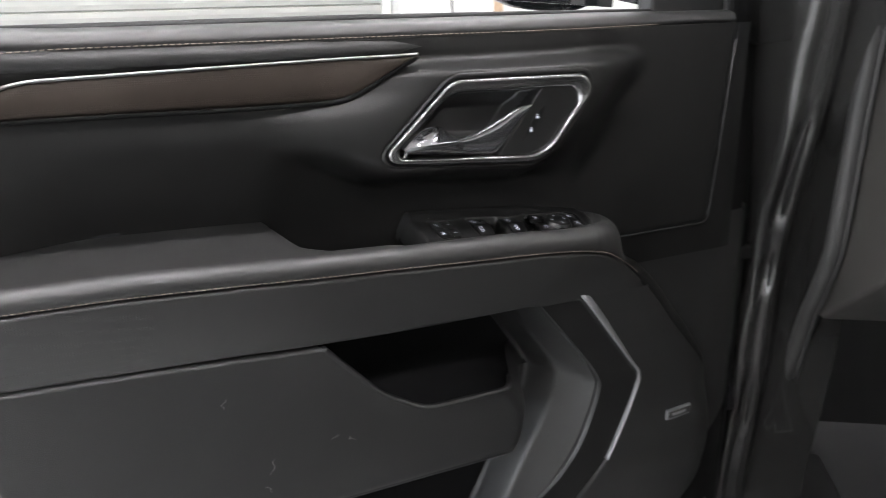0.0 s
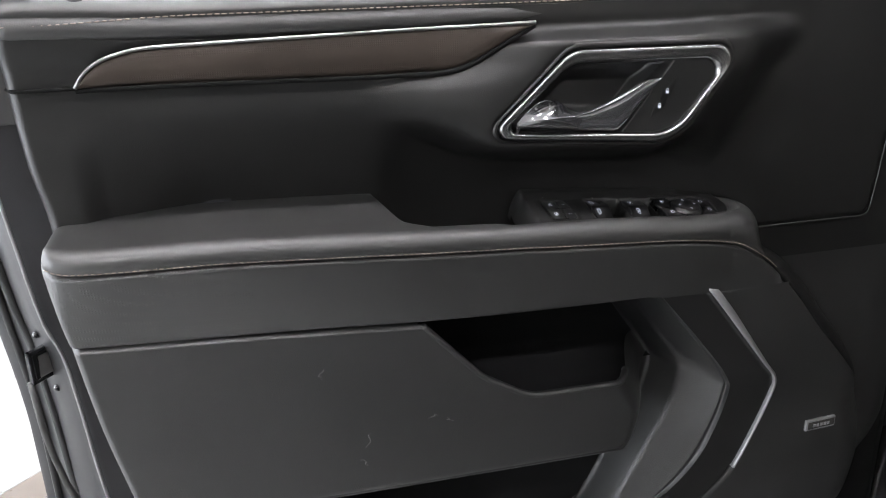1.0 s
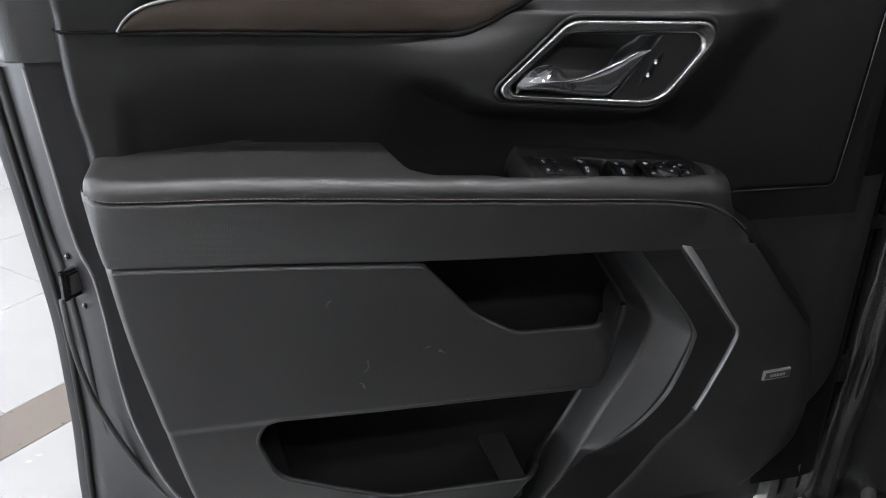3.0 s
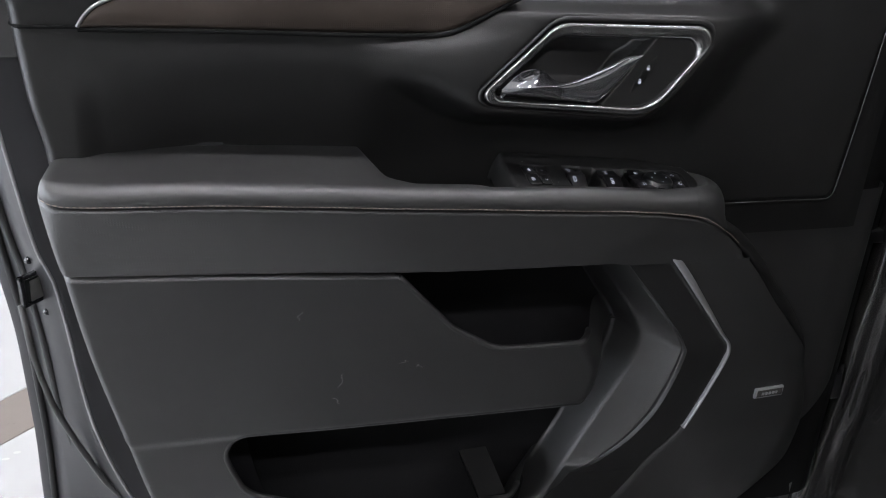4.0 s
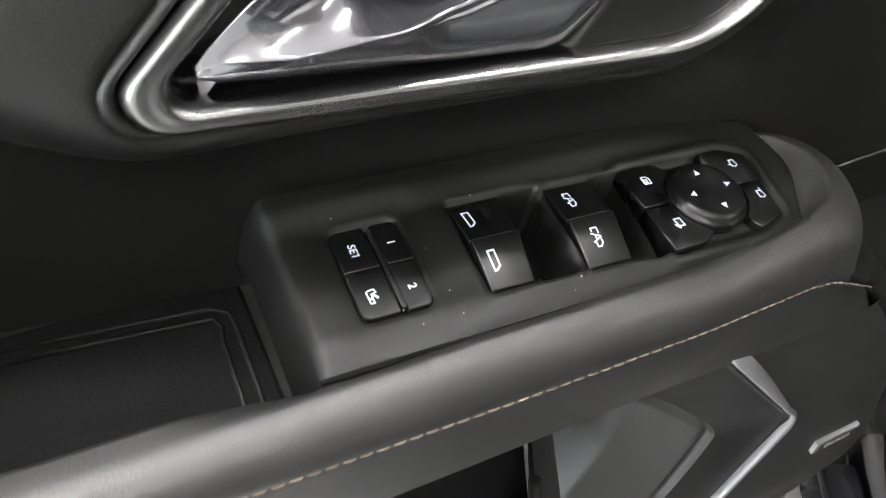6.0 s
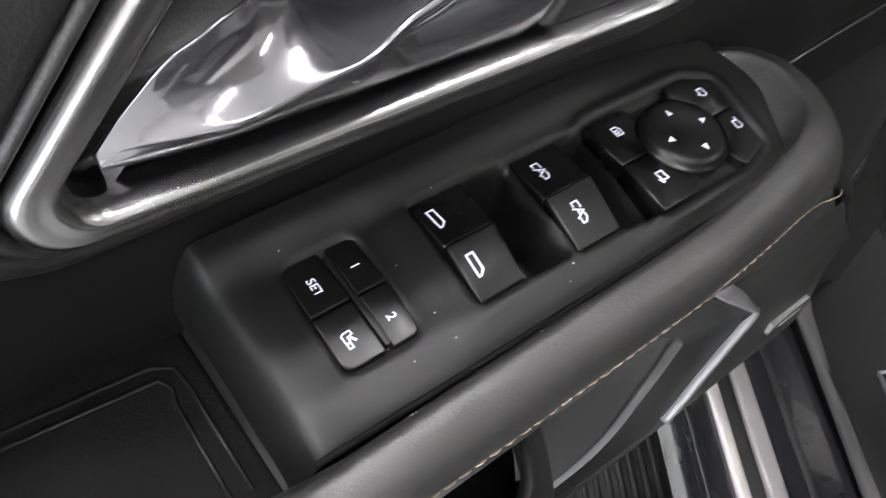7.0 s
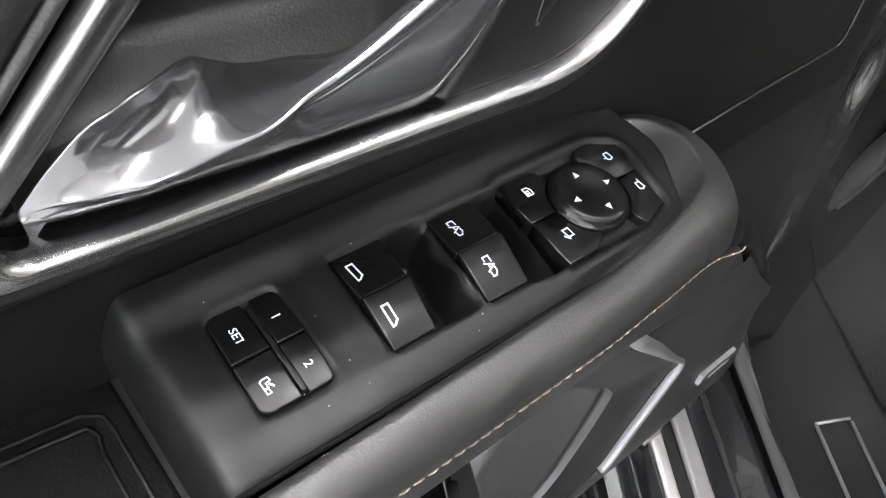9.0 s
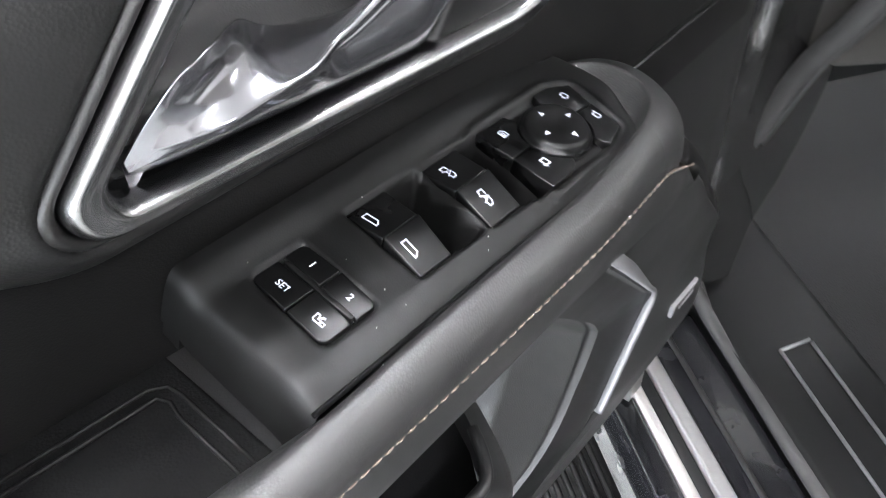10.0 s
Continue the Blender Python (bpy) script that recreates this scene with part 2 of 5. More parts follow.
# upper panel: soft vinyl with the swelling round the handle
xs = np.r_[-0.0195 + np.array([0, 0.0012, 0.003, 0.005, 0.0075, 0.011]), np.arange(-0.006, 0.9401, 0.0025)]
zs = np.arange(1.04, 1.3401, 0.0025)
U, Z = np.meshgrid(xs, zs)
X = np.where(U < 0.05, rear_x(Z) + (U + 0.0195) * (0.05 - rear_x(Z)) / 0.0695, U)
panel_y = smooth_curve([-0.03, 0.30, 0.55, 0.66, 0.74, 0.83, 0.92, 0.95], [0.002, 0.002, 0.000, -0.002, 0.003, 0.004, 0.004, 0.008])
hollow = (0.35 * step(0.026, 0.052, X) + 0.65 * step(0.040, 0.145, X)) * (1 - 0.60 * step(0.28, 0.54, X)) * (1 - step(0.62, 0.76, X))
base = panel_y(X) + hollow * (0.040 * step(1.258, 1.130, Z) - (0.002 + 0.006 * step(0.22, 0.38, X)) * np.exp(-((Z - 1.246) / 0.021) ** 2))
base = base - 0.006 * step(1.30, 1.33, Z) * (1 - step(0.6, 0.8, X))
out = sdf(BEZEL_OUT, X, Z)
wide = 0.034 + 0.100 * step(0.56, 0.38, X) * step(1.18, 1.258, Z) * (1 - 0.55 * step(1.262, 1.292, Z)) + 0.055 * step(0.60, 0.68, X) + 0.035 * step(1.25, 1.30, Z)
swell = 1 - step(0.004, 1, out / wide * 1.0)
swell = np.where(out < 0.004, 1, swell) * (1 - 0.85 * step(1.3035, 1.322, Z))
Y = base * (1 - swell) + (handle_y(X) + 0.003) * swell
Y = Y + 0.004 * np.exp(-((out - 0.0025) / 0.0016) ** 2)
roll = np.clip((X - rear_x(Z)) / 0.012, 0, 1)
Y = Y + 0.024 * (1 - np.sqrt(np.clip(1 - (1 - roll) ** 2, 0, 1)))
# seam of the front cover piece
def seam_line(x, z, px, pz):
    d = np.full(np.shape(x), 1e9)
    for x0, z0, x1, z1 in zip(px, pz, px[1:], pz[1:]):
        t = np.clip(((x - x0) * (x1 - x0) + (z - z0) * (z1 - z0)) / ((x1 - x0) ** 2 + (z1 - z0) ** 2), 0, 1)
        d = np.minimum(d, np.hypot(x - x0 - t * (x1 - x0), z - z0 - t * (z1 - z0)))
    return d


groove = seam_line(X, Z, [0.70, 0.882, 0.890, 0.894, 0.912], [1.083, 1.082, 1.090, 1.12, 1.34])
Y = Y + 0.0025 * np.exp(-(groove / 0.0022) ** 2)
Y = Y + 0.004 * step(0.0, 0.004, np.where((X > 0.888 + 0.085 * (Z - 1.083)) | (Z < 1.0825), groove, 0)) * (X > 0.7)
cell = (out[:-1, :-1] > 0.0035) & ~((X[:-1, :-1] < 0.70) & (Z[:-1, :-1] < 1.10))
upper = part("upper_panel", sheet("upper_panel", np.stack([X, Y, Z], -1), cell), SOFT, door, "soft black vinyl upper door panel")
part("cover_edge", tube([(x, float(panel_y(x)) - 0.0004, z) for x, z in ((0.735, 1.0832), (0.80, 1.0826), (0.875, 1.0820), (0.883, 1.0825), (0.8885, 1.0865), (0.8910, 1.095), (0.8945, 1.13), (0.902, 1.22), (0.909, 1.32))], 0.0009, 6), TRIM, upper)

# handle: bezel, recess, lever and lock plate
def ring(poly, dy):
    return [(x, handle_y(x) + dy, z) for x, z in poly]


def blend_ring(k, dy):
    return ring(BEZEL_OUT * (1 - k) + BEZEL_IN * k, dy)


profile = [(-0.03, 0.010), (-0.03, 0.0026), (-0.02, 0.0012), (0.01, 0.0000), (0.05, -0.0010), (0.10, -0.0017), (0.17, -0.0021), (0.25, -0.0022), (0.38, -0.0021), (0.50, -0.0021),
           (0.60, -0.0023), (0.69, -0.0022), (0.77, -0.0017), (0.84, -0.0009), (0.90, 0.0003), (0.94, 0.0016), (0.965, 0.0032), (0.97, 0.0050), (0.95, 0.009)]
MIDDLE = (BEZEL_OUT + BEZEL_IN) / 2


def tilted_ring(k, dy):
    """The bezel's face leans a little downwards all round."""
    return [(x, y - 0.20 * (z - m[1]), z) for (x, y, z), m in zip(blend_ring(k, dy), MIDDLE)]


bezel = part("handle_bezel", loft([tilted_ring(k, dy) for k, dy in profile]), CHROME, door, "satin chrome bezel round the inner door handle")
lip = [(-0.50, 0.0050), (-0.40, 0.0030), (-0.29, 0.0022), (-0.19, 0.0022), (-0.11, 0.0032), (-0.075, 0.0048), (-0.060, 0.014)]
part("bezel_lip", loft([blend_ring(k, dy) for k, dy in lip]), SOFT, upper)
# near-black ring that draws the shade in the gap round the bezel
part("bezel_gap", loft([blend_ring(k, dy) for k, dy in [(-0.30, 0.012), (0.06, 0.012)]]), GAP_SHADE, upper)

xs = np.arange(0.405, 0.6651, 0.0012)
zs = np.arange(1.198, 1.3001, 0.0012)
X, Z = np.meshgrid(xs, zs)
inn = sdf(BEZEL_IN, X, Z)
diag = (X - 0.588) * 0.80 - (Z - 1.280) * 0.60          # positive on the lock plate's side
deep = step(0.001, -0.005, inn) * step(0.004, -0.006, diag) * (0.55 + 0.45 * step(-0.004, -0.022, inn))
Y = handle_y(X) + 0.004 + 0.009 * step(0.005, -0.003, diag) + 0.012 * step(0.0010, 0.0028, inn) + 0.030 * deep
Y = Y + 0.002 * np.exp(-((diag - 0.001) / 0.0015) ** 2)
lock_side = diag[:-1, :-1] > 0.0
shown = inn[:-1, :-1] < 0.0036
part("handle_recess", sheet("handle_recess", np.stack([X, Y, Z], -1), shown & ~lock_side), TRIM, bezel)
part("lock_plate", sheet("lock_plate", np.stack([X, Y, Z], -1), shown & lock_side), SATIN_DARK, bezel)

# lever: a scooped paddle whose lower edge rises into a ridge, with a shelf behind it
lx = np.r_[0.4370 + 0.010 * np.linspace(0, 1, 12, endpoint=False) ** 1.7, np.linspace(0.447, 0.5815, 110)]
low = np.interp(lx, [0.435, 0.4375, 0.442, 0.484, 0.534, 0.540, 0.549, 0.5815], [1.2285, 1.2264, 1.2253, 1.2218, 1.2176, 1.2185, 1.2260, 1.2662])
ridge_z = smooth_curve([0.435, 0.439, 0.450, 0.464, 0.478, 0.488, 0.505, 0.512, 0.548, 0.568, 0.5815], [1.2290, 1.2316, 1.2345, 1.2360, 1.2370, 1.2375, 1.2392, 1.2410, 1.2562, 1.2658, 1.2680])(lx)
back_z = smooth_curve([0.435, 0.445, 0.4565, 0.465, 0.474, 0.481, 0.488, 0.495, 0.505, 0.518, 0.530, 0.542, 0.5625, 0.5815], [1.2292, 1.2418, 1.2520, 1.2530, 1.2518, 1.2495, 1.2440, 1.2392, 1.2360, 1.2348, 1.2368, 1.2408, 1.2525, 1.2650])(lx)
low_y = handle_y(lx) + smooth_curve([0.435, 0.450, 0.482, 0.520, 0.5815], [0.0055, 0.0035, 0.0020, 0.0012, 0.0012])(lx)
front = handle_y(lx) + smooth_curve([0.435, 0.442, 0.452, 0.464, 0.486, 0.505, 0.535, 0.5815], [0.0050, 0.0015, -0.0045, -0.0085, -0.0075, -0.0010, 0.0002, 0.0006])(lx)
back_y = handle_y(lx) + smooth_curve([0.435, 0.445, 0.4565, 0.466, 0.474, 0.481, 0.488, 0.495, 0.505, 0.518, 0.530, 0.542, 0.5815], [0.0052, 0.0008, -0.0035, -0.0005, 0.0050, 0.0105, 0.0138, 0.0165, 0.0180, 0.0145, 0.0115, 0.0095, 0.0050])(lx)
scoop = 0.0055 * step(0.441, 0.462, lx) * step(0.515, 0.488, lx)
sharp = 0.02 + 0.98 * step(0.474, 0.502, lx)
rows = [np.stack([lx, low_y + 0.014, low + 0.001], -1), np.stack([lx, low_y + 0.0030, low + 0.0001], -1)]
for v in (0.02, 0.06, 0.12, 0.22, 0.30, 0.40, 0.50, 0.62, 0.75, 0.84):
    crown = 0.0018 * (1 - step(0.0, 0.20, v)) - 0.0012 * math.sin(math.pi * v)
    rows.append(np.stack([lx, low_y + (front - low_y) * v + crown, low + (ridge_z - low) * v], -1))
for v in np.linspace(0, 1, 9):
    a = v * math.pi * 0.5
    rows.append(np.stack([lx, low_y + (front - low_y) * (0.87 + 0.13 * math.sin(a)) - 0.0012 * math.sin(a * 2) * sharp + 0.0040 * (1 - math.cos(a)) * sharp, low + (ridge_z - low) * (0.87 + 0.13 * math.sin(a))], -1))
crest = front + 0.0040 * sharp
for v in np.linspace(0.06, 1, 18):
    dip = 4 * v * (1 - v)
    rows.append(np.stack([lx, crest + (back_y - crest) * (0.85 * v + 0.15 * v * v) + scoop * dip * 0.8, ridge_z + (back_z - ridge_z) * (0.82 * v + 0.18 * v * v)], -1))
rows.append(np.stack([lx, back_y + 0.0012, back_z - 0.0004], -1))
rows.append(np.stack([lx, back_y + 0.0024, back_z - 0.0022], -1))
rows.append(np.stack([lx, back_y + 0.0034, back_z - 0.0120], -1))
rows = np.array(rows)
plain = step(0.496, 0.474, lx)[None, :, None]          # the bowl runs into the lower edge without a ridge
for _ in range(10):
    mean = rows.copy()
    mean[5:-4] = 0.5 * rows[5:-4] + 0.25 * (rows[4:-5] + rows[6:-3])
    rows = rows + (mean - rows) * plain
part("door_lever", sheet("door_lever", rows), LEVER, bezel, "satin silver pull lever")

# belt pad with its stitched top, and the decorative inlay
xs = np.r_[np.array([-0.018, -0.0175, -0.016, -0.013, -0.008]), np.arange(-0.002, 0.9301, 0.006)]
prof = [(0.014, 1.318), (-0.002, 1.3225), (-0.0065, 1.327), (-0.0075, 1.333), (-0.0060, 1.3395), (-0.0035, 1.3418), (-0.0035, 1.3430),
        (-0.0055, 1.3445), (-0.0048, 1.3490), (-0.0005, 1.3540), (0.006, 1.3566), (0.014, 1.3580), (0.024, 1.3588), (0.034, 1.3592), (0.040, 1.3575), (0.042, 1.350)]
rows = []
for x in xs:
    end = 0.018 * (1 - math.sqrt(max(0.0, 1 - (1 - min(1.0, (x + 0.018) / 0.016)) ** 2)))
    front = 0.030 * float(step(0.60, 0.86, x))
    drop = 0.004 * x - 0.0045 * float(step(0.0, 0.15, 0.15 - x))
    rows.append([(x, y + end + front, z - drop - end * 0.3) for y, z in prof])
belt = part("belt_pad", sheet("belt_pad", np.array(rows)), LEATHER, door, "black leather pad along the window sill")


def belt_place(x):
    front = 0.030 * float(step(0.60, 0.86, x))
    return (x, -0.0062 + front, 1.3442 - 0.004 * x + 0.0 - 0.0045 * float(step(0.0, 0.15, 0.15 - x)))


def stitches(name, place, x0, x1, pitch, r, parent, normal=(0, -1, 0)):
    bm = bmesh.new()
    k = int((x1 - x0) / pitch)
    for i in range(k):
        a, b = Vector(place(x0 + i * pitch)), Vector(place(x0 + (i + 0.74) * pitch))
        mid = (a + b) / 2 + Vector(normal) * r * 0.35
        merge_tube(bm, [a, a.lerp(mid, 0.6), mid, b.lerp(mid, 0.6), b], r)
    return part(name, bm, THREAD, parent, "tan contrast thread")


def merge_tube(bm, pts, r, n=5):
    vs = []
    for i, p in enumerate(pts):
        d = (pts[min(i + 1, len(pts) - 1)] - pts[max(i - 1, 0)]).normalized()
        a = d.cross(Vector((0.1, 0.9, 0.4))).normalized()
        b = a.cross(d)
        k = r * (0.6 if i in (0, len(pts) - 1) else 1.0)
        vs.append([bm.verts.new(p + (a * math.cos(6.2832 * j / n) + b * math.sin(6.2832 * j / n)) * k) for j in range(n)])
    for p, q in zip(vs, vs[1:]):
        for j in range(n):
            bm.faces.new((p[j], p[(j + 1) % n], q[(j + 1) % n], q[j]))


stitches("stitching", belt_place, -0.008, 0.80, 0.0062, 0.0006, belt)

inlay_top = smooth_curve([0.043, 0.050, 0.060, 0.078, 0.107, 0.173, 0.379, 0.457], [1.2865, 1.2965, 1.3050, 1.3125, 1.3175, 1.3190, 1.3225, 1.3240])
inlay_low = smooth_curve([0.043, 0.121, 0.323, 0.366, 0.382, 0.396, 0.434, 0.457], [1.2860, 1.2855, 1.2822, 1.2822, 1.2842, 1.2895, 1.3110, 1.3230])
s = np.r_[0.043 + 0.014 * np.linspace(0, 1, 12) ** 1.6, np.linspace(0.059, 0.457, 120)]
v = np.linspace(0, 1, 12)[:, None]
lo, hi = inlay_low(s)[None], inlay_top(s)[None]
Zi = lo + (hi - lo) * v
Yi = -0.0085 - 0.0025 * np.sin(math.pi * v) - 0.012 * step(0.34, 0.46, s)[None] + 0.0 * Zi
Yi = Yi + 0.006 * (v < 0.001) + 0.0 * Zi
inlay = part("decor_inlay", sheet("decor_inlay", np.stack([np.broadcast_to(s, Zi.shape), Yi, Zi], -1)), INLAY, door, "dark brown fine-mesh trim inlay")
edge = [(x, -0.0105 - 0.012 * float(step(0.34, 0.46, x)), float(z) + 0.0008) for x, z in zip(s, inlay_top(s))]
part("chrome_edge", tube(edge, 0.0018, 8, squash=1.0), BRIGHT, inlay, "thin satin chrome moulding")
# near-black tubes draw the shade line under the inlay and behind it
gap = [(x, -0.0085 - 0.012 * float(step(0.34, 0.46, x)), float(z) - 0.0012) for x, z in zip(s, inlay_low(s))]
part("shadow_line", tube(gap, 0.0025, 6), GAP_SHADE, inlay)
part("shadow_line", tube([(x, -0.001 + 0.02 * float(step(0.0, 1, max(0, (-x - 0.008) / 0.01))), 1.2858) for x in np.linspace(-0.018, 0.045, 14)], 0.0018, 6), GAP_SHADE, inlay)

# armrest pad: top, shoulder and front roll, with the opening for grip and switches
rear_depth = smooth_curve([0.0, 0.025, 0.050, 0.075, 0.100, 0.130, 0.170], [0.010, 0.018, 0.030, 0.042, 0.052, 0.060, 0.064])


def armrest_back(x):
    return 0.010 + (rear_depth(x) - 0.010) * (1 - step(0.56, 0.66, x))


plate_end = smooth_curve([-0.066, -0.060, -0.048, -0.030, -0.004, 0.040], [0.628, 0.645, 0.6625, 0.6735, 0.6795, 0.6830])


def pad_ends(x):
    """How far the pad draws in at its rear end and at its rounded front end."""
    r0, r1 = 0.013, 0.045
    return (r0 - math.sqrt(max(0, r0 * r0 - max(0, r0 - x) ** 2)), r1 - math.sqrt(max(0, r1 * r1 - max(0, x - 0.7361 + r1) ** 2)))


grip_edge = smooth_curve([-0.075, -0.066, -0.056, -0.045, -0.010, 0.050], [0.372, 0.358, 0.341, 0.326, 0.317, 0.306])
crest_z = smooth_curve([0.54, 0.56, 0.58, 0.605, 0.63, 0.657], [float(stitch_z(0.54)) + 0.0235, float(stitch_z(0.56)) + 0.0235, float(stitch_z(0.58)) + 0.0232, 1.1306, 1.1290, 1.1284])
xs = np.r_[0.0, 0.0006, 0.0016, 0.0030, 0.0046, 0.0066, 0.0090, np.arange(0.0120, 0.630, 0.0025), np.arange(0.630, 0.6561, 0.0014)]
rows = []
for x in xs:
    zst, yst, zt, yb = float(stitch_z(x)), float(stitch_y(x)), float(top_z(x)), float(armrest_back(x))
    e, e1 = pad_ends(x)
    high = 0.0205 + 0.003 * float(step(0.40, 0.52, x)) + 0.008 * float(step(0.62, 0.70, x))
    if x > 0.56:
        high = float(crest_z(x)) - zst
    roll_y, roll_z = yst + 0.0165 + e * 0.3, zst + high
    pts = []
    for k in np.r_[np.linspace(0, 0.62, 22), np.linspace(0.635, 1, 36)]:
        y = yb + (roll_y - yb) * k
        z = zt + (roll_z - zt) * k ** 1.4
        pz = 1.1405 - 0.08 * (x - 0.478) + 0.2 * (y + 0.014) + 0.004 * float(step(-0.004, 0.010, y))
        d = x - float(plate_end(y))
        if x > 0.60 and y > -0.068:
            z = pz + (max(z, pz + 0.003) - pz) * float(step(-0.002, 0.016, d)) - 0.004 * float(step(0.001, -0.006, d))
        brink = float(grip_edge(y))
        span = step(brink - 0.010, brink + 0.016, x) * step(-0.006, -0.012, d)
        inside = span * step(-0.0612, -0.0590, y)
        z = z - 0.0085 * span * step(-0.0690, -0.0605, y) * step(0.40, 0.46, x)
        pts.append((x, y, z + (min(z, 1.100) - z) * inside - e * 0.55 - e1 * 1.0))
    bez = [np.array(q) for q in ((roll_y, roll_z), (yst + 0.001, roll_z + 0.0005), (yst - 0.0040, zst + high * 0.45), (yst, zst + 0.001))]
    for a in np.linspace(0, 1, 15)[1:]:
        q = bez[0] * (1 - a) ** 3 + 3 * bez[1] * a * (1 - a) ** 2 + 3 * bez[2] * a * a * (1 - a) + bez[3] * a ** 3
        pts.append((x, q[0], q[1] - e * 0.55 * (1 - a) - e1 * (1 - a)))
    pts.append((x, yst + 0.0030, zst - 0.0010))
    pts.append((x, yst + 0.0080, zst - 0.0025))
    rows.append(pts)
for w in (0.35, 0.7, 1.0):
    rows.insert(0, [(x - 0.0004, y + (0.020 - y) * 0.35, z - 0.001) for x, y, z in rows[0]])
armrest = part("armrest_pad", sheet("armrest_pad", np.array(rows)), LEATHER, door, "stitched black leather armrest pad")


# rounded front end of the pad: sections fanned round a pivot beside the switches
PIVOT = np.array((0.6550, -0.0220))
end_inner = smooth_curve([-90, -60, -30, 0, 25, 45, 70], [0.0385, 0.0300, 0.0230, 0.0205, 0.0230, 0.0290, 0.0400])
end_top = smooth_curve([-90, -78, -65, -48, -28, 6, 22, 37, 60], [0.0480, 0.0479, 0.0495, 0.0530, 0.0560, 0.0600, 0.0580, 0.0520, 0.0480])
on_stitch = np.linspace(0.6552, 0.736, 120)
rel_x, rel_y = on_stitch - PIVOT[0], stitch_y(on_stitch) - PIVOT[1]
turn = np.degrees(np.arctan2(rel_y, rel_x))


def end_foot(phi):
    far = float(np.hypot(rel_x, rel_y)[-1])
    return float(np.interp(phi, turn, np.hypot(rel_x, rel_y))) if phi < turn[-1] else far - 0.003 * float(step(turn[-1], 20, phi)) - 0.02 * float(step(10, 60, phi))


def end_foot_z(phi):
    return float(np.interp(phi, turn, stitch_z(on_stitch))) + 0.0008 if phi < turn[-1] else 1.0483 + 0.03 * float(step(0, 60, phi))


last = [(-(q[1] - PIVOT[1]), q[2]) for q in rows[-1] if q[1] < -0.046]
walked = np.r_[0, np.cumsum(np.hypot(*np.diff(np.array(last).T)))]
join_r, join_z = (np.interp(np.linspace(0, walked[-1], 56), walked, [q[k] for q in last]) for k in (0, 1))
along = np.linspace(0, 1, 56)


def end_values(phi):
    r0, rt, rf, zf = (float(c(phi)) for c in (end_inner, end_top, end_foot, end_foot_z))
    xy = PIVOT + np.array((math.cos(radians(phi)), math.sin(radians(phi)))) * r0
    return np.array((r0, rt, rf, 1.1405 - 0.08 * (xy[0] - 0.478) + 0.2 * (xy[1] + 0.014) + 0.0035 * float(step(-86, -50, phi)), -0.0070 * float(step(-90, -20, phi)), zf))


start = end_values(-90.0)
rows = []
for phi in np.linspace(-90, 62, 70):
    d = end_values(phi) - start
    u = np.array((math.cos(radians(phi)), math.sin(radians(phi))))
    rr = join_r + smooth_curve([0, 0.40, 0.76, 1], [d[0], 0.30 * d[0] + 0.70 * d[1], d[1], d[2]])(along)
    zz = join_z + smooth_curve([0, 0.30, 0.66, 1], [d[3], 0.3 * d[3] + 0.7 * d[4], d[4], d[5]])(along)
    rows.append([(*(PIVOT + u * r), z - 0.006 * float(step(36, 62, phi))) for r, z in zip(rr, zz)])
    tuck = rr[-1] - 0.004 + 0.006 * float(step(-42, -12, phi))
    rows[-1].append((*(PIVOT + u * tuck), zz[-1] - 0.022))
    rows[-1].append((*(PIVOT + u * (tuck - 0.004 - 0.034 * float(step(-22, -50, phi)))), zz[-1] - 0.045))
part("armrest_end", sheet("armrest_end", np.array(rows)), LEATHER, door, "rounded leather front end of the armrest")


def stitch_place(x):
    return (x, float(stitch_y(x)) - 0.0003, float(stitch_z(x)) + 0.0012)


stitches("stitching", stitch_place, 0.001, 0.730, 0.0056, 0.00050, armrest)

# lower trim: one relief, divided into its pieces
face_front_y = smooth_curve([0.55, 0.70, 0.775, 0.825, 0.895, 0.97, 1.05, 1.13], [0.030, -0.006, -0.0230, -0.0265, -0.033, -0.045, -0.0560, -0.0545])
inner_x = smooth_curve([0.60, 0.697, 0.790, 0.840, 0.880, 0.900, 0.920, 0.957, 1.010, 1.06], [0.525, 0.581, 0.628, 0.655, 0.670, 0.6725, 0.664, 0.638, 0.602, 0.575])
outer_x = smooth_curve([0.60, 0.694, 0.703, 0.735, 0.764, 0.811, 0.880, 0.893, 0.907, 0.967, 1.024, 1.06], [0.30, 0.52, 0.598, 0.640, 0.664, 0.692, 0.710, 0.711, 0.705, 0.659, 0.610, 0.580])
strip_x = smooth_curve([0.60, 0.648, 0.721, 0.778, 0.858, 0.880, 0.893, 0.906, 0.926, 0.976, 1.039, 1.06], [0.63, 0.657, 0.690, 0.724, 0.7525, 0.758, 0.760, 0.757, 0.741, 0.700, 0.648, 0.63])
front_edge = smooth_curve([0.58, 0.614, 0.682, 0.811, 0.860, 0.897, 0.940, 0.969, 1.013, 1.046, 1.0765, 1.0945, 1.13], [0.89, 0.915, 0.943, 0.922, 0.898, 0.870, 0.832, 0.805, 0.768, 0.737, 0.702, 0.680, 0.640])
face_end = lambda z: np.maximum(front_edge(z), 0.747)
rear_low_x = smooth_curve([0.58, 0.63, 0.70, 0.788, 0.867, 0.957, 1.057, 1.141], [0.16, 0.105, 0.072, 0.049, 0.032, 0.013, -0.001, -0.011])
POCKET = fillet([(0.2935, 1.080), (0.392, 0.972), (0.445, 0.9395), (0.650, 0.9365), (0.650, 1.080)], [0.005, 0.075, 0.060, 0.018, 0.01], 12)
